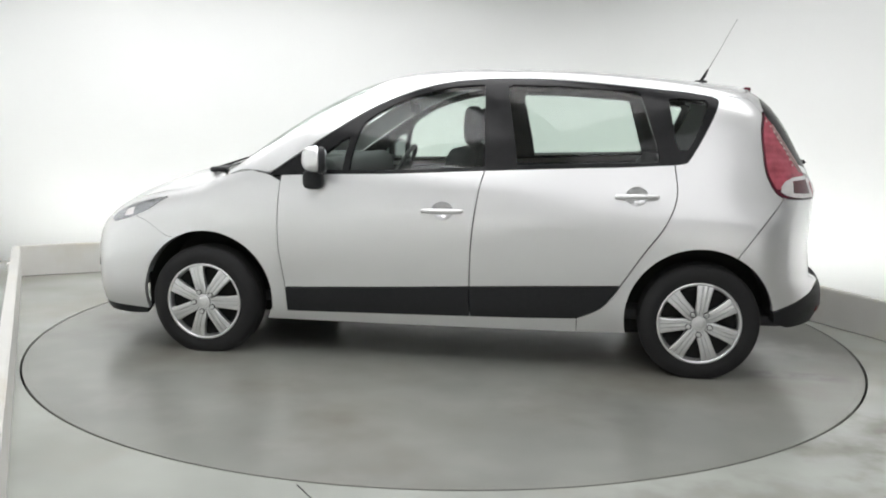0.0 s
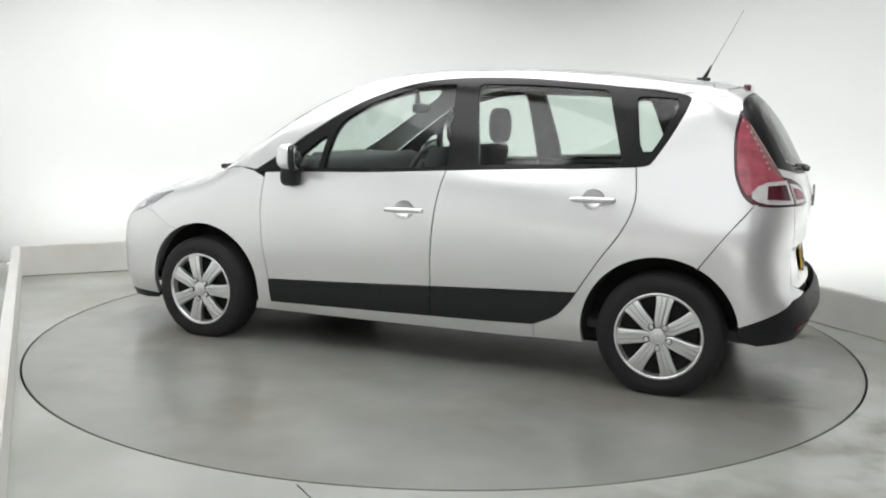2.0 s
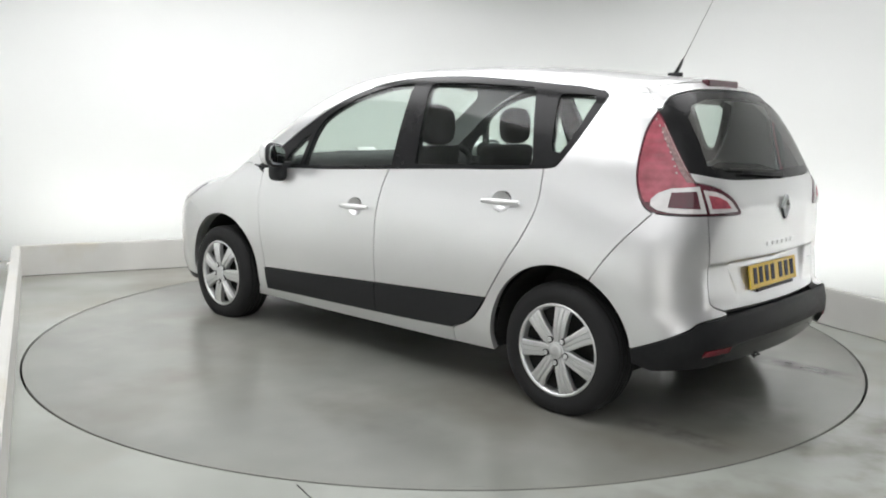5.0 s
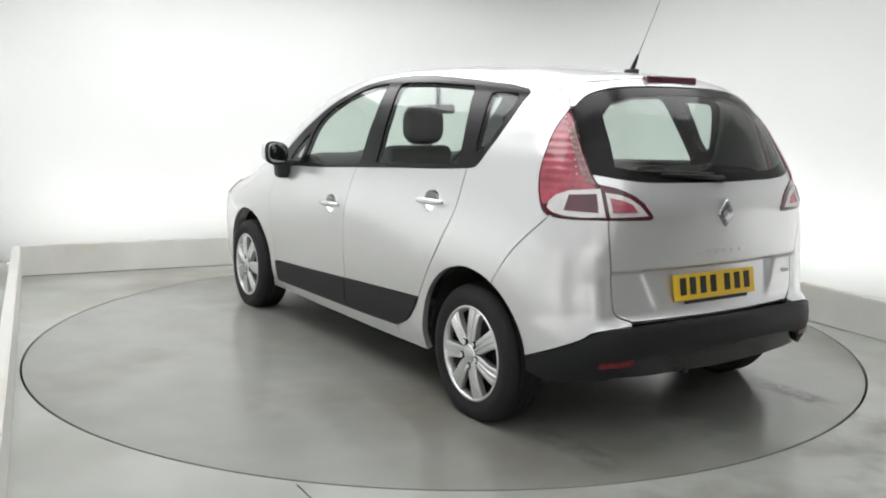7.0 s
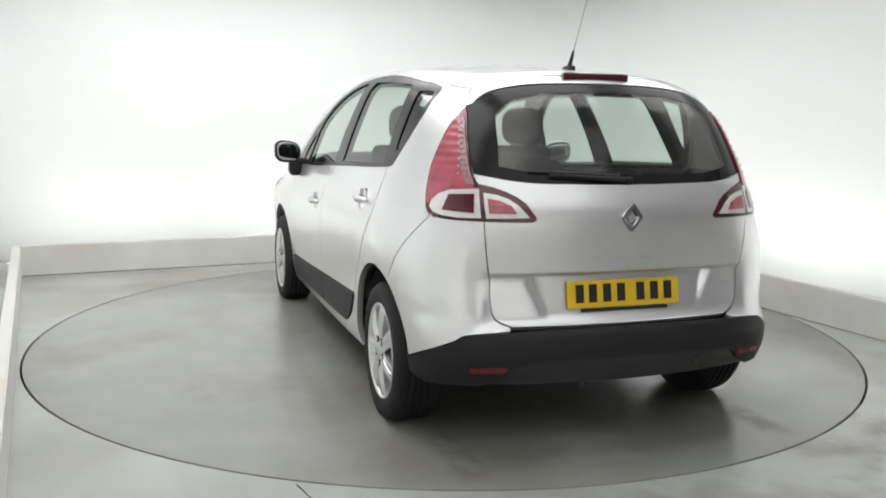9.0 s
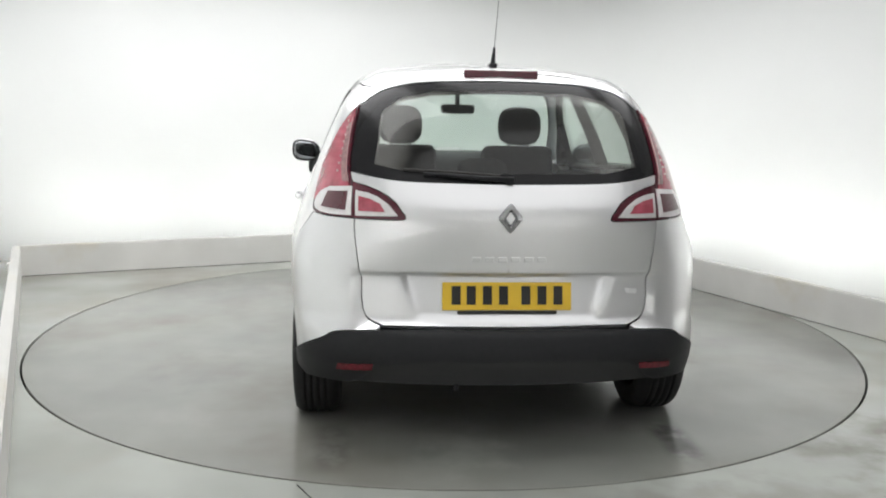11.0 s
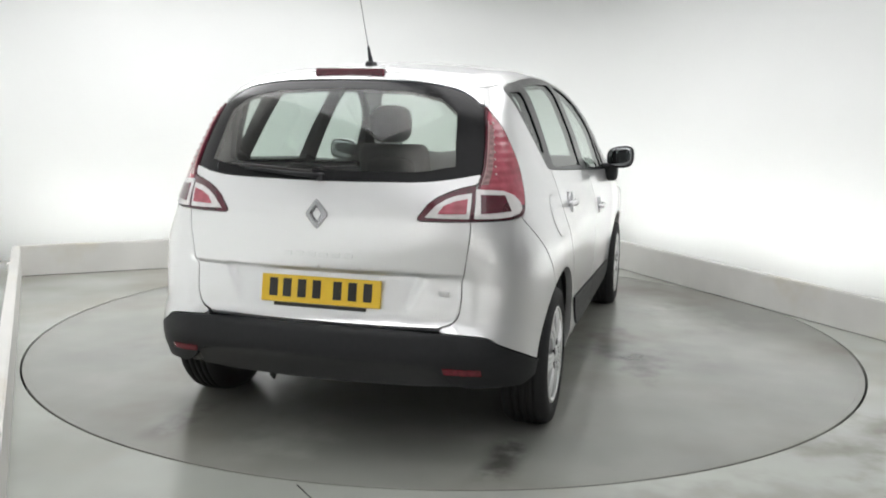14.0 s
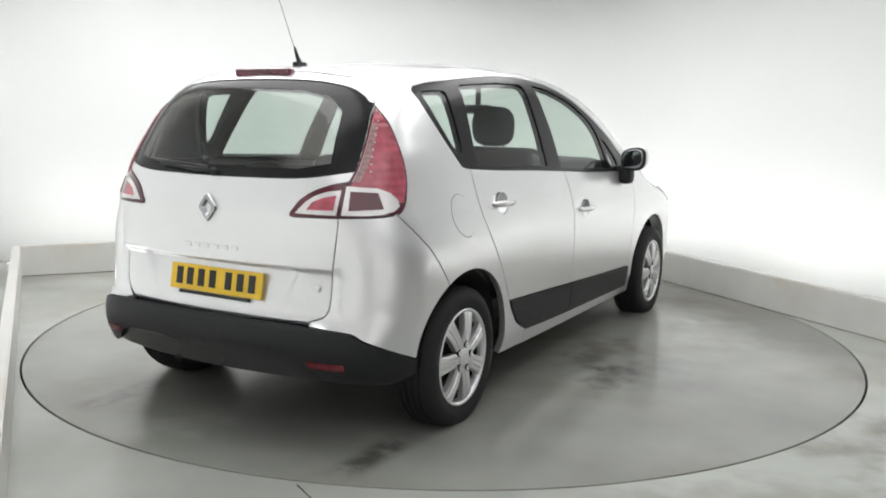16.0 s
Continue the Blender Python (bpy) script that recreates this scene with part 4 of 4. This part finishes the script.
        rf = rr((0.535, 0.366), (0.675, 0.358), (0.67, 0.384), (0.53, 0.392))
        put("reflector", rf, REFLEX, car, "red bumper reflector", off=0.010, gap=0.001)
    # dark lining behind the outer sheets
    lining = sd((0.93, 0.30), (0.93, 1.0)) + sd((-0.2, 1.055), (-1.2, 1.10), (-1.3, 1.14), (-1.55, 1.14)) + rr((0.60, 1.07), (0.0, 1.07), (0.0, 0.5), (0.6, 0.5)) + sd((-1.5, 0.72), (-1.35, 0.74), (-1.2, 0.70), (-0.95, 0.5), (-0.9, 0.30))
    d = panel_data("wall", lining, edge=(0, 0.0), off=-0.055, flange=0, step=0.07)
    panel_object("interior_lining", joined(d, mirrored(d)), TRIM, car, "dark plastic door cards and boot lining")
    head = [(0.40, 0.0), (0.40, 0.45), (0.2, 0.50), (-0.4, 0.52), (-1.0, 0.52), (-1.45, 0.48), (-1.55, 0.3), (-1.58, 0.0)]
    whole("headlining", "top", head, LINER, car, "pale grey headlining", off=-0.04, flange=0, step=0.08)


def wheel(car, x, y, z, side, turn):
    """A road wheel; turn is where its spokes have come to rest."""
    w = new("wheel")
    w.parent = car
    w.matrix_local = pose(x, y, z, 0, 0, 0 if side > 0 else 180)
    R, hw = 0.315, 0.098
    bm = bmesh.new()
    prof = [(0.208, -hw + 0.012), (0.220, -hw), (0.262, -hw - 0.004), (0.296, -hw + 0.004), (0.309, -hw + 0.022), (0.314, -hw + 0.04)]
    for gx in (-0.045, -0.015, 0.015, 0.045):
        prof += [(0.315, gx - 0.005), (0.307, gx - 0.0045), (0.307, gx + 0.0045), (0.315, gx + 0.005)]
    prof += [(0.314, hw - 0.04), (0.309, hw - 0.022), (0.296, hw - 0.004), (0.262, hw + 0.004), (0.245, hw + 0.003), (0.238, hw + 0.0005), (0.224, hw), (0.206, hw - 0.012)]
    lathe(bm, prof, "y", 72)
    for v in bm.verts:
        if v.co.z < 0.0005 - z:
            v.co.z = 0.0005 - z
        elif v.co.z < -0.20 and abs(v.co.y) > 0.07:
            v.co.y *= 1 + 0.35 * (-0.20 - v.co.z)
    part("tyre", bm, RUBBER, w, "worn black road tyre", smooth=False)
    for f in w.children[-1].data.polygons:
        f.use_smooth = True
    # dark dish that closes the wheel behind its spokes
    bm = bmesh.new()
    lathe(bm, [(0.001, 0.035), (0.16, 0.03), (0.192, 0.045), (0.208, 0.08)], "y", 48)
    part("brake_disc", bm, DARK, w, smooth=True)
    bm = bmesh.new()
    lathe(bm, [(0.196, 0.060), (0.200, 0.082), (0.205, 0.094), (0.211, 0.099), (0.217, 0.097), (0.221, 0.086)], "y", 64)
    part("rim", bm, WHEEL, w, smooth=True)
    # seven broad spokes, each with a shallow ridge
    for k in range(7):
        bm = bmesh.new()
        a = 2 * math.pi * k / 7 + radians(turn)
        rings = []
        for r, half, h in ((0.036, 0.017, 0.094), (0.066, 0.0290, 0.099), (0.085, 0.0315, 0.101), (0.125, 0.0335, 0.102), (0.165, 0.0375, 0.099), (0.190, 0.0415, 0.095), (0.203, 0.0450, 0.090)):
            row = []
            for t, dh in ((-1.0, -0.030), (-1.0, -0.004), (-0.80, 0.0), (-0.40, 0.0), (-0.30, -0.005), (-0.20, 0.002), (0.20, 0.002), (0.30, -0.005), (0.40, 0.0), (0.80, 0.0), (1.0, -0.004), (1.0, -0.030)):
                lx, lz = r, half * t
                row.append(bm.verts.new((lx * math.cos(a) - lz * math.sin(a), h + dh, lx * math.sin(a) + lz * math.cos(a))))
            rings.append(row)
        for p, q in zip(rings, rings[1:]):
            for i in range(11):
                bm.faces.new((p[i], p[i + 1], q[i + 1], q[i]))
        bmesh.ops.recalc_face_normals(bm, faces=bm.faces)
        if sum(f.normal.y for f in bm.faces) < 0:
            bmesh.ops.reverse_faces(bm, faces=bm.faces)
        part("spoke", bm, WHEEL, w)
    bm = bmesh.new()
    lathe(bm, [(0.040, 0.085), (0.040, 0.100), (0.037, 0.103), (0.032, 0.1035), (0.030, 0.1015), (0.028, 0.1045), (0.015, 0.106), (0.001, 0.106)], "y", 40)
    part("centre_cap", bm, WHEEL, w, smooth=True)
    for k in range(5):
        a = 2 * math.pi * k / 5 + radians(turn + 173)
        bm = bmesh.new()
        lathe(bm, [(0.0125, 0.09), (0.0125, 0.106), (0.009, 0.1085), (0.006, 0.104), (0.001, 0.104)], "y", 10, (0.058 * math.cos(a), 0, 0.058 * math.sin(a)))
        part("wheel_nut", bm, WHEEL, w)
        # black ring round the nut, painted shade instead of a sunk hole
        bm = bmesh.new()
        lathe(bm, [(0.013, 0.09), (0.013, 0.1025), (0.0160, 0.1025), (0.0160, 0.09)], "y", 14, (0.058 * math.cos(a), 0, 0.058 * math.sin(a)))
        part("nut_socket", bm, GLOSS, w, "dark ring painting the shade of the nut hole")
    return w


def door_handle(car, x, z, side):
    p = side_pt(x, z)
    e = new("door_handle")
    e.parent = car
    e.matrix_local = Matrix.Translation((x, p[1] * side, z)) @ Matrix.Diagonal((1, side, 1, 1))
    e["label"] = "silver pull handle in a round recess"
    bm = bmesh.new()
    lathe(bm, [(0.001, -0.030), (0.022, -0.028), (0.040, -0.018), (0.050, 0.0), (0.052, 0.004)], "y", 32)
    for v in bm.verts:
        v.co.x *= 1.12
        v.co.z *= 0.97
    part("recess", bm, SILVER, e, smooth=True)
    bm = bmesh.new()
    rows = []
    for t in np.linspace(-1, 1, 17):
        u = 0.112 * t
        bow = 0.034 - 0.016 * t * t
        h = 0.0145 * (1 - 0.35 * t * t)
        rows.append([bm.verts.new((u, bow + dy, dz - 0.002 * t)) for dy, dz in ((-0.012, -h), (0.0, -h), (0.006, -h * 0.4), (0.006, h * 0.4), (0.0, h), (-0.012, h))])
    for a, b in zip(rows, rows[1:]):
        for i in range(6):
            j = (i + 1) % 6
            bm.faces.new((a[i], a[j], b[j], b[i]))
    bm.faces.new(rows[0])
    bm.faces.new(rows[-1])
    bmesh.ops.recalc_face_normals(bm, faces=bm.faces)
    part("grip", bm, SILVER, e, smooth=True)


def pebble(bm, c, size, power, flat=None):
    """A rounded boxy body; flat(v) may press some of its sides."""
    r = bmesh.ops.create_uvsphere(bm, u_segments=28, v_segments=18, radius=1.0)
    for v in r["verts"]:
        q = [math.copysign(abs(k) ** power, k) for k in v.co]
        v.co = Vector((q[0] * size[0], q[1] * size[1], q[2] * size[2]))
        if flat:
            flat(v.co)
        v.co += Vector(c)
    return bm


def door_mirror(car, side):
    e = new("door_mirror")
    e.parent = car
    e.matrix_local = Matrix.Translation((0.68, 0.86 * side, 1.03)) @ Matrix.Diagonal((1, side, 1, 1))
    e["label"] = "silver door mirror with black housing and foot"

    def shell(v):
        if v.x < 0:
            v.x *= 0.25
        if v.z < 0:
            v.z *= 0.85
        v.z += 0.15 * v.y * (1 if v.z > 0 else 0.2)
        v.x -= v.y * 0.35
    bm = bmesh.new()
    pebble(bm, (0.017, 0.112, 0.079), (0.083, 0.092, 0.076), 0.78, shell)
    part("shell", bm, SILVER, e, smooth=True)

    def back(v):
        v.z += 0.15 * v.y * (1 if v.z > 0 else 0.2)
        v.x -= v.y * 0.35
    bm = bmesh.new()
    pebble(bm, (-0.008, 0.112, 0.078), (0.030, 0.090, 0.072), 0.72, back)
    part("housing", bm, PLASTIC, e, "black mirror housing", smooth=True)
    bm = bmesh.new()
    pebble(bm, (-0.031, 0.112, 0.078), (0.010, 0.076, 0.058), 0.66, back)
    part("mirror_glass", bm, MIRROR, e, "mirror glass", smooth=True)
    bm = bmesh.new()
    pebble(bm, (0.050, 0.055, -0.027), (0.057, 0.044, 0.055), 0.62)
    part("foot", bm, PLASTIC, e, "black plastic mirror foot", smooth=True)
    bm = bmesh.new()
    box(bm, (0.035, 0.01, 0.015), (0.09, 0.10, 0.04), 0.012)
    part("arm", bm, PLASTIC, e)


def seat(car, x, y, w, front=True, sunk=0.0):
    e = new("front_seat" if front else "rear_seat")
    e.parent = car
    e.matrix_local = pose(x, y, 0.30 - sunk)
    e["label"] = "charcoal cloth car seat with headrest"
    bm = bmesh.new()
    box(bm, (0.22, 0, 0.22), (0.52, w, 0.16), 0.05, Matrix.Rotation(radians(-6), 3, "Y"), 3)
    part("cushion", bm, CLOTH, e, smooth=True)
    bm = bmesh.new()
    box(bm, (0, 0, 0.335 if front else 0.27), (0.13, w, 0.69 if front else 0.56), 0.05, None, 3)
    for v in bm.verts:
        t = max(0, v.co.z - 0.2)
        v.co.y *= 1 - 0.28 * t
        v.co.x += -0.25 * (v.co.z - 0.1)
        v.co.z += 0.2
    part("backrest", bm, CLOTH, e, smooth=True)
    bm = bmesh.new()
    hw = 0.26 if front else 0.24
    pebble(bm, (-0.195, 0, 1.0 if front else 0.79), (0.055, hw / 2, 0.115 if front else 0.065), 0.68)
    part("headrest", bm, CLOTH, e, smooth=True)
    for s in (-0.06, 0.06):
        bm = bmesh.new()
        tube(bm, [(-0.16, s, 0.74), (-0.185, s, 0.91 if front else 0.77)], 0.007, 0.007, 8)
        part("headrest_post", bm, CHROME, e)


def car_interior(car):
    for s in (-1, 1):
        seat(car, 0.12, 0.36 * s, 0.50, True)
    for y in (-0.46, 0.0, 0.46):
        seat(car, -0.92, y, 0.44, False, 0.05 if y else 0.0)
    bm = bmesh.new()
    box(bm, (0.98, 0, 0.915), (0.72, 1.50, 0.31), 0.09, Matrix.Rotation(radians(8), 3, "Y"), 4)
    part("dashboard", bm, TRIM, car, "dark moulded dashboard", smooth=True)
    bm = bmesh.new()
    box(bm, (0.86, -0.05, 1.075), (0.30, 0.62, 0.07), 0.03, None, 3)
    part("instrument_hood", bm, TRIM, car, smooth=True)
    sw = new("steering_wheel")
    sw.parent = car
    sw.matrix_local = pose(0.50, -0.36, 0.99, 0, 62, 0)
    bm = bmesh.new()
    ring = []
    for i in range(36):
        a = 2 * math.pi * i / 36
        ring.append([bm.verts.new(((0.18 + 0.015 * math.cos(b)) * math.cos(a), (0.18 + 0.015 * math.cos(b)) * math.sin(a), 0.015 * math.sin(b))) for b in [2 * math.pi * k / 10 for k in range(10)]])
    for i in range(36):
        p, q = ring[i], ring[(i + 1) % 36]
        for k in range(10):
            bm.faces.new((p[k], q[k], q[(k + 1) % 10], p[(k + 1) % 10]))
    bmesh.ops.recalc_face_normals(bm, faces=bm.faces)
    part("wheel_ring", bm, TRIM, sw, smooth=True)
    bm = bmesh.new()
    box(bm, (0, 0, -0.01), (0.16, 0.14, 0.05), 0.02, None, 3)
    box(bm, (0, 0, -0.012), (0.05, 0.35, 0.02), 0.006)
    part("hub", bm, TRIM, sw, smooth=True)
    bm = bmesh.new()
    box(bm, (0.35, -0.026, 1.40), (0.035, 0.22, 0.06), 0.02, None, 3)
    box(bm, (0.375, -0.026, 1.475), (0.03, 0.03, 0.13), 0.008)
    part("interior_mirror", bm, TRIM, car, "dark rear-view mirror on a stalk", smooth=True)
    bm = bmesh.new()
    box(bm, (0.985, -0.025, 1.115), (0.05, 0.17, 0.012), 0.006, Matrix.Rotation(radians(-30), 3, "Y"))
    part("dashboard_label", bm, CLEAR, car, "white card on the dashboard")
    bm = bmesh.new()
    box(bm, (-0.35, 0, 0.30), (2.9, 1.45, 0.06), 0.02)
    part("cabin_floor", bm, TRIM, car, "dark carpeted cabin floor")
    bm = bmesh.new()
    box(bm, (-1.50, 0, 0.93), (0.70, 1.26, 0.03), 0.01)
    part("parcel_shelf", bm, TRIM, car, "dark load cover")
    bm = bmesh.new()
    box(bm, (0.05, 0, 0.235), (3.3, 1.30, 0.09), 0.03)
    part("underbody", bm, DARK, car, "black underbody")
    bm = bmesh.new()
    lathe(bm, [(0.001, -0.42), (0.085, -0.41), (0.098, -0.39), (0.098, 0.20), (0.085, 0.22), (0.001, 0.23)], "y", 24)
    for v in bm.verts:
        v.co = Vector((v.co.x * 1.25 - 1.82, v.co.y, v.co.z * 0.60 + 0.318))
    part("silencer", bm, UNDERSIDE, car, "dull grey exhaust silencer under the tail", smooth=True)
    bm = bmesh.new()
    tube(bm, [(-1.34, -0.66, 0.28), (-1.30, -0.4, 0.255), (-1.30, 0.4, 0.255), (-1.34, 0.66, 0.28)], 0.050, 0.050, 14)
    part("rear_axle", bm, DARK, car, "black rear axle beam", smooth=True)
    # unseen block in the tank's place, added to hold light off the floor below
    bm = bmesh.new()
    box(bm, (-0.80, 0.10, 0.235), (0.62, 0.95, 0.17), 0.05, None, 3)
    part("fuel_tank", bm, DARK, car, "unseen black tank block added to darken the floor below", smooth=True)
    bm = bmesh.new()
    tube(bm, [(-1.96, 0.20, 0.302), (-1.995, 0.20, 0.276), (-2.01, 0.20, 0.292)], 0.010, 0.010, 10)
    part("towing_eye", bm, DARK, car, "small black towing eye", smooth=True)
    for x in (ARCH_F, ARCH_R):
        for s in (1, -1):
            bm = bmesh.new()
            n = 30
            rows = []
            for i in range(n + 1):
                a = radians(-12 + (204 if x > 0 else 188) * i / n)
                rows.append([bm.verts.new((x + r * math.cos(a), yy * s, ARCH_Z + r * math.sin(a))) for r, yy in ((0.383, 0.835), (0.383, 0.56), (0.02, 0.56))])
            for a, b in zip(rows, rows[1:]):
                for k in range(2):
                    bm.faces.new((a[k], a[k + 1], b[k + 1], b[k]))
            bmesh.ops.recalc_face_normals(bm, faces=bm.faces)
            part("arch_liner", bm, DARK, car, "black wheel arch liner")


def car_details(car):
    # number plate with plain bars for its characters
    pl = rear_pt(0, 0.648)
    e = new("number_plate")
    e.parent = car
    e.matrix_local = Matrix.Translation((pl[0] - 0.007, 0.0, 0.648)) @ Matrix.Rotation(radians(9.5), 4, "Y")
    e["label"] = "yellow number plate with dark bars"
    bm = bmesh.new()
    box(bm, (0, 0, 0), (0.008, 0.52, 0.112), 0.003)
    part("plate", bm, YELLOW, e)
    for y0, w in ((-0.185, 0.05), (-0.12, 0.05), (-0.055, 0.05), (0.035, 0.05), (0.10, 0.05), (0.165, 0.05), (0.225, 0.05)):
        bm = bmesh.new()
        box(bm, (-0.005, y0 - 0.02, 0.004), (0.003, 0.036, 0.074), 0.0)
        part("plate_bar", bm, INK, e)
    bm = bmesh.new()
    box(bm, (-0.003, 0, -0.064), (0.012, 0.40, 0.014), 0.003)
    part("plate_clip", bm, INK, e)
    # maker's diamond as a plain ring
    pl = rear_pt(0, 0.964)
    bm = bmesh.new()
    rows = []
    for ry, rz, d in ((0.047, 0.060, 0.0), (0.043, 0.056, 0.010), (0.026, 0.036, 0.012), (0.016, 0.024, 0.0)):
        rows.append([bm.verts.new((pl[0] - d - 0.001, y * ry, 0.964 + z * rz)) for y, z in ((0.25, 0.85), (0, 1), (-0.25, 0.85), (-1, 0.12), (-1, -0.12), (-0.25, -0.85), (0, -1), (0.25, -0.85), (1, -0.12), (1, 0.12))])
    for a, b in zip(rows, rows[1:]):
        for i in range(10):
            bm.faces.new((a[i], a[(i + 1) % 10], b[(i + 1) % 10], b[i]))
    bmesh.ops.recalc_face_normals(bm, faces=bm.faces)
    part("badge", bm, BADGE, car, "bright metal diamond ring badge")
    for k in range(6):
        bm = bmesh.new()
        y = 0.13 - k * 0.052
        q = rear_pt(y, 0.80)
        box(bm, (q[0] - 0.001, y, 0.80), (0.005, 0.036, 0.019), 0.002)
        part("name_bar", bm, WHEEL, car, "bright metal bar")
    q = rear_pt(-0.50, 0.665)
    bm = bmesh.new()
    box(bm, (q[0] - 0.001, -0.50, 0.665), (0.005, 0.075, 0.020), 0.002, Matrix.Rotation(radians(-10), 3, "Z"))
    part("model_bar", bm, WHEEL, car, "bright metal bar")
    # high brake light
    e = new("brake_light")
    e.parent = car
    e["label"] = "dark red high-level brake light"
    bm = bmesh.new()
    q = rear_pt(0.0, 1.525)
    box(bm, (q[0] + 0.010, 0, 1.531), (0.04, 0.315, 0.036), 0.008)
    part("lens", bm, DEEPRED, e)
    # aerial
    e = new("aerial")
    e.parent = car
    e.matrix_local = pose(-1.393, 0, float(ROOF(-1.393)) - 0.004)
    e["label"] = "thin black roof aerial leaning back"
    bm = bmesh.new()
    box(bm, (0, 0, 0.008), (0.075, 0.034, 0.022), 0.008)
    part("foot", bm, PLASTIC, e)
    bm = bmesh.new()
    tube(bm, [(0.0, 0, 0.01), (-0.022, 0, 0.05), (-0.038, 0, 0.085)], 0.012, 0.005)
    part("sleeve", bm, PLASTIC, e, smooth=True)
    bm = bmesh.new()
    tube(bm, [(-0.038, 0, 0.08), (-0.10, 0, 0.20), (-0.19, 0, 0.38)], 0.0022, 0.0012, 6)
    part("whip", bm, WHIP, e)
    # rear wiper
    e = new("rear_wiper")
    e.parent = car
    e["label"] = "black rear wiper along the foot of the glass"
    pts = [rear_pt(y, z) + np.array([-0.018, 0, 0]) for y, z in ((0.0, 1.112), (0.12, 1.118), (0.26, 1.128), (0.34, 1.132))]
    bm = bmesh.new()
    tube(bm, pts, 0.011, 0.006)
    part("arm", bm, PLASTIC, e, smooth=True)
    pts = [rear_pt(y, z) + np.array([-0.010, 0, 0]) for y, z in ((0.04, 1.126), (0.2, 1.136), (0.42, 1.146))]
    bm = bmesh.new()
    tube(bm, pts, 0.007, 0.005)
    part("blade", bm, INK, e)
    bm = bmesh.new()
    box(bm, rear_pt(0, 1.108) + np.array([-0.010, 0, 0]), (0.03, 0.036, 0.034), 0.012)
    part("pivot", bm, PLASTIC, e)
    # front wipers
    for y0, y1 in ((0.40, -0.15), (-0.10, -0.55)):
        pts = lift("top", np.array([(1.50, y0), (1.42, (y0 + y1) / 2), (1.38, y1)])) + np.array([0, 0, 0.010])
        bm = bmesh.new()
        tube(bm, pts, 0.008, 0.005)
        part("front_wiper", bm, PLASTIC, car, "black windscreen wiper", smooth=True)
    bm = bmesh.new()
    z = float(ROOF(1.45))
    box(bm, (1.44, 0, z - 0.035), (0.10, 1.10, 0.03), 0.01)
    part("scuttle", bm, PLASTIC, car, "black scuttle below the windscreen")
    # fuel flap on the right
    poly = sd(*[(-1.36 + 0.085 * math.cos(2 * math.pi * i / 28) * (1 if abs(math.cos(2 * math.pi * i / 28)) < 0.8 else 0.97), 0.93 + 0.09 * math.sin(2 * math.pi * i / 28)) for i in range(28)])
    d = panel_data("wall", poly, off=0.0025, gap=0.0, flange=0.006, bstep=0.015, step=0.03)
    d2 = panel_data("wall", poly, off=0.0012, gap=-0.002, flange=0, bstep=0.015, step=0.03)
    panel_object("fuel_flap_gap", mirrored(d2), DARK, car, "dark gap round the fuel flap")
    panel_object("fuel_flap", mirrored(d), SILVER, car, "round fuel flap in the rear quarter")


car = tagged(new("car"), "silver five-door compact people carrier with black window surrounds", "car")
car_body(car)
for wx, wy, wz, left_turn in ((1.376, 0.830, 0.292, 180), (-1.351, 0.778, 0.300, 97)):
    wheel(car, wx, wy, wz, 1, left_turn)
    wheel(car, wx, -wy, wz, -1, 0)
for s in (1, -1):
    door_handle(car, 0.018, 0.852, s)
    door_handle(car, -1.0, 0.958, s)
    door_mirror(car, s)
car_interior(car)
car_details(car)


# ---- the turntable turns, and the car with it ----
def motions():
    rows_car, rows_table = [], []
    for k in range(33):
        t = k * 0.5
        spin = Matrix.Rotation(radians(171.15 - 6.9 * t), 4, "Z")
        rows_car.append((t, spin @ Matrix.Translation((-0.129, -0.058, 0))))
        rows_table.append((t, spin))
    walk(car, rows_car)
    walk(turntable, rows_table)


motions()
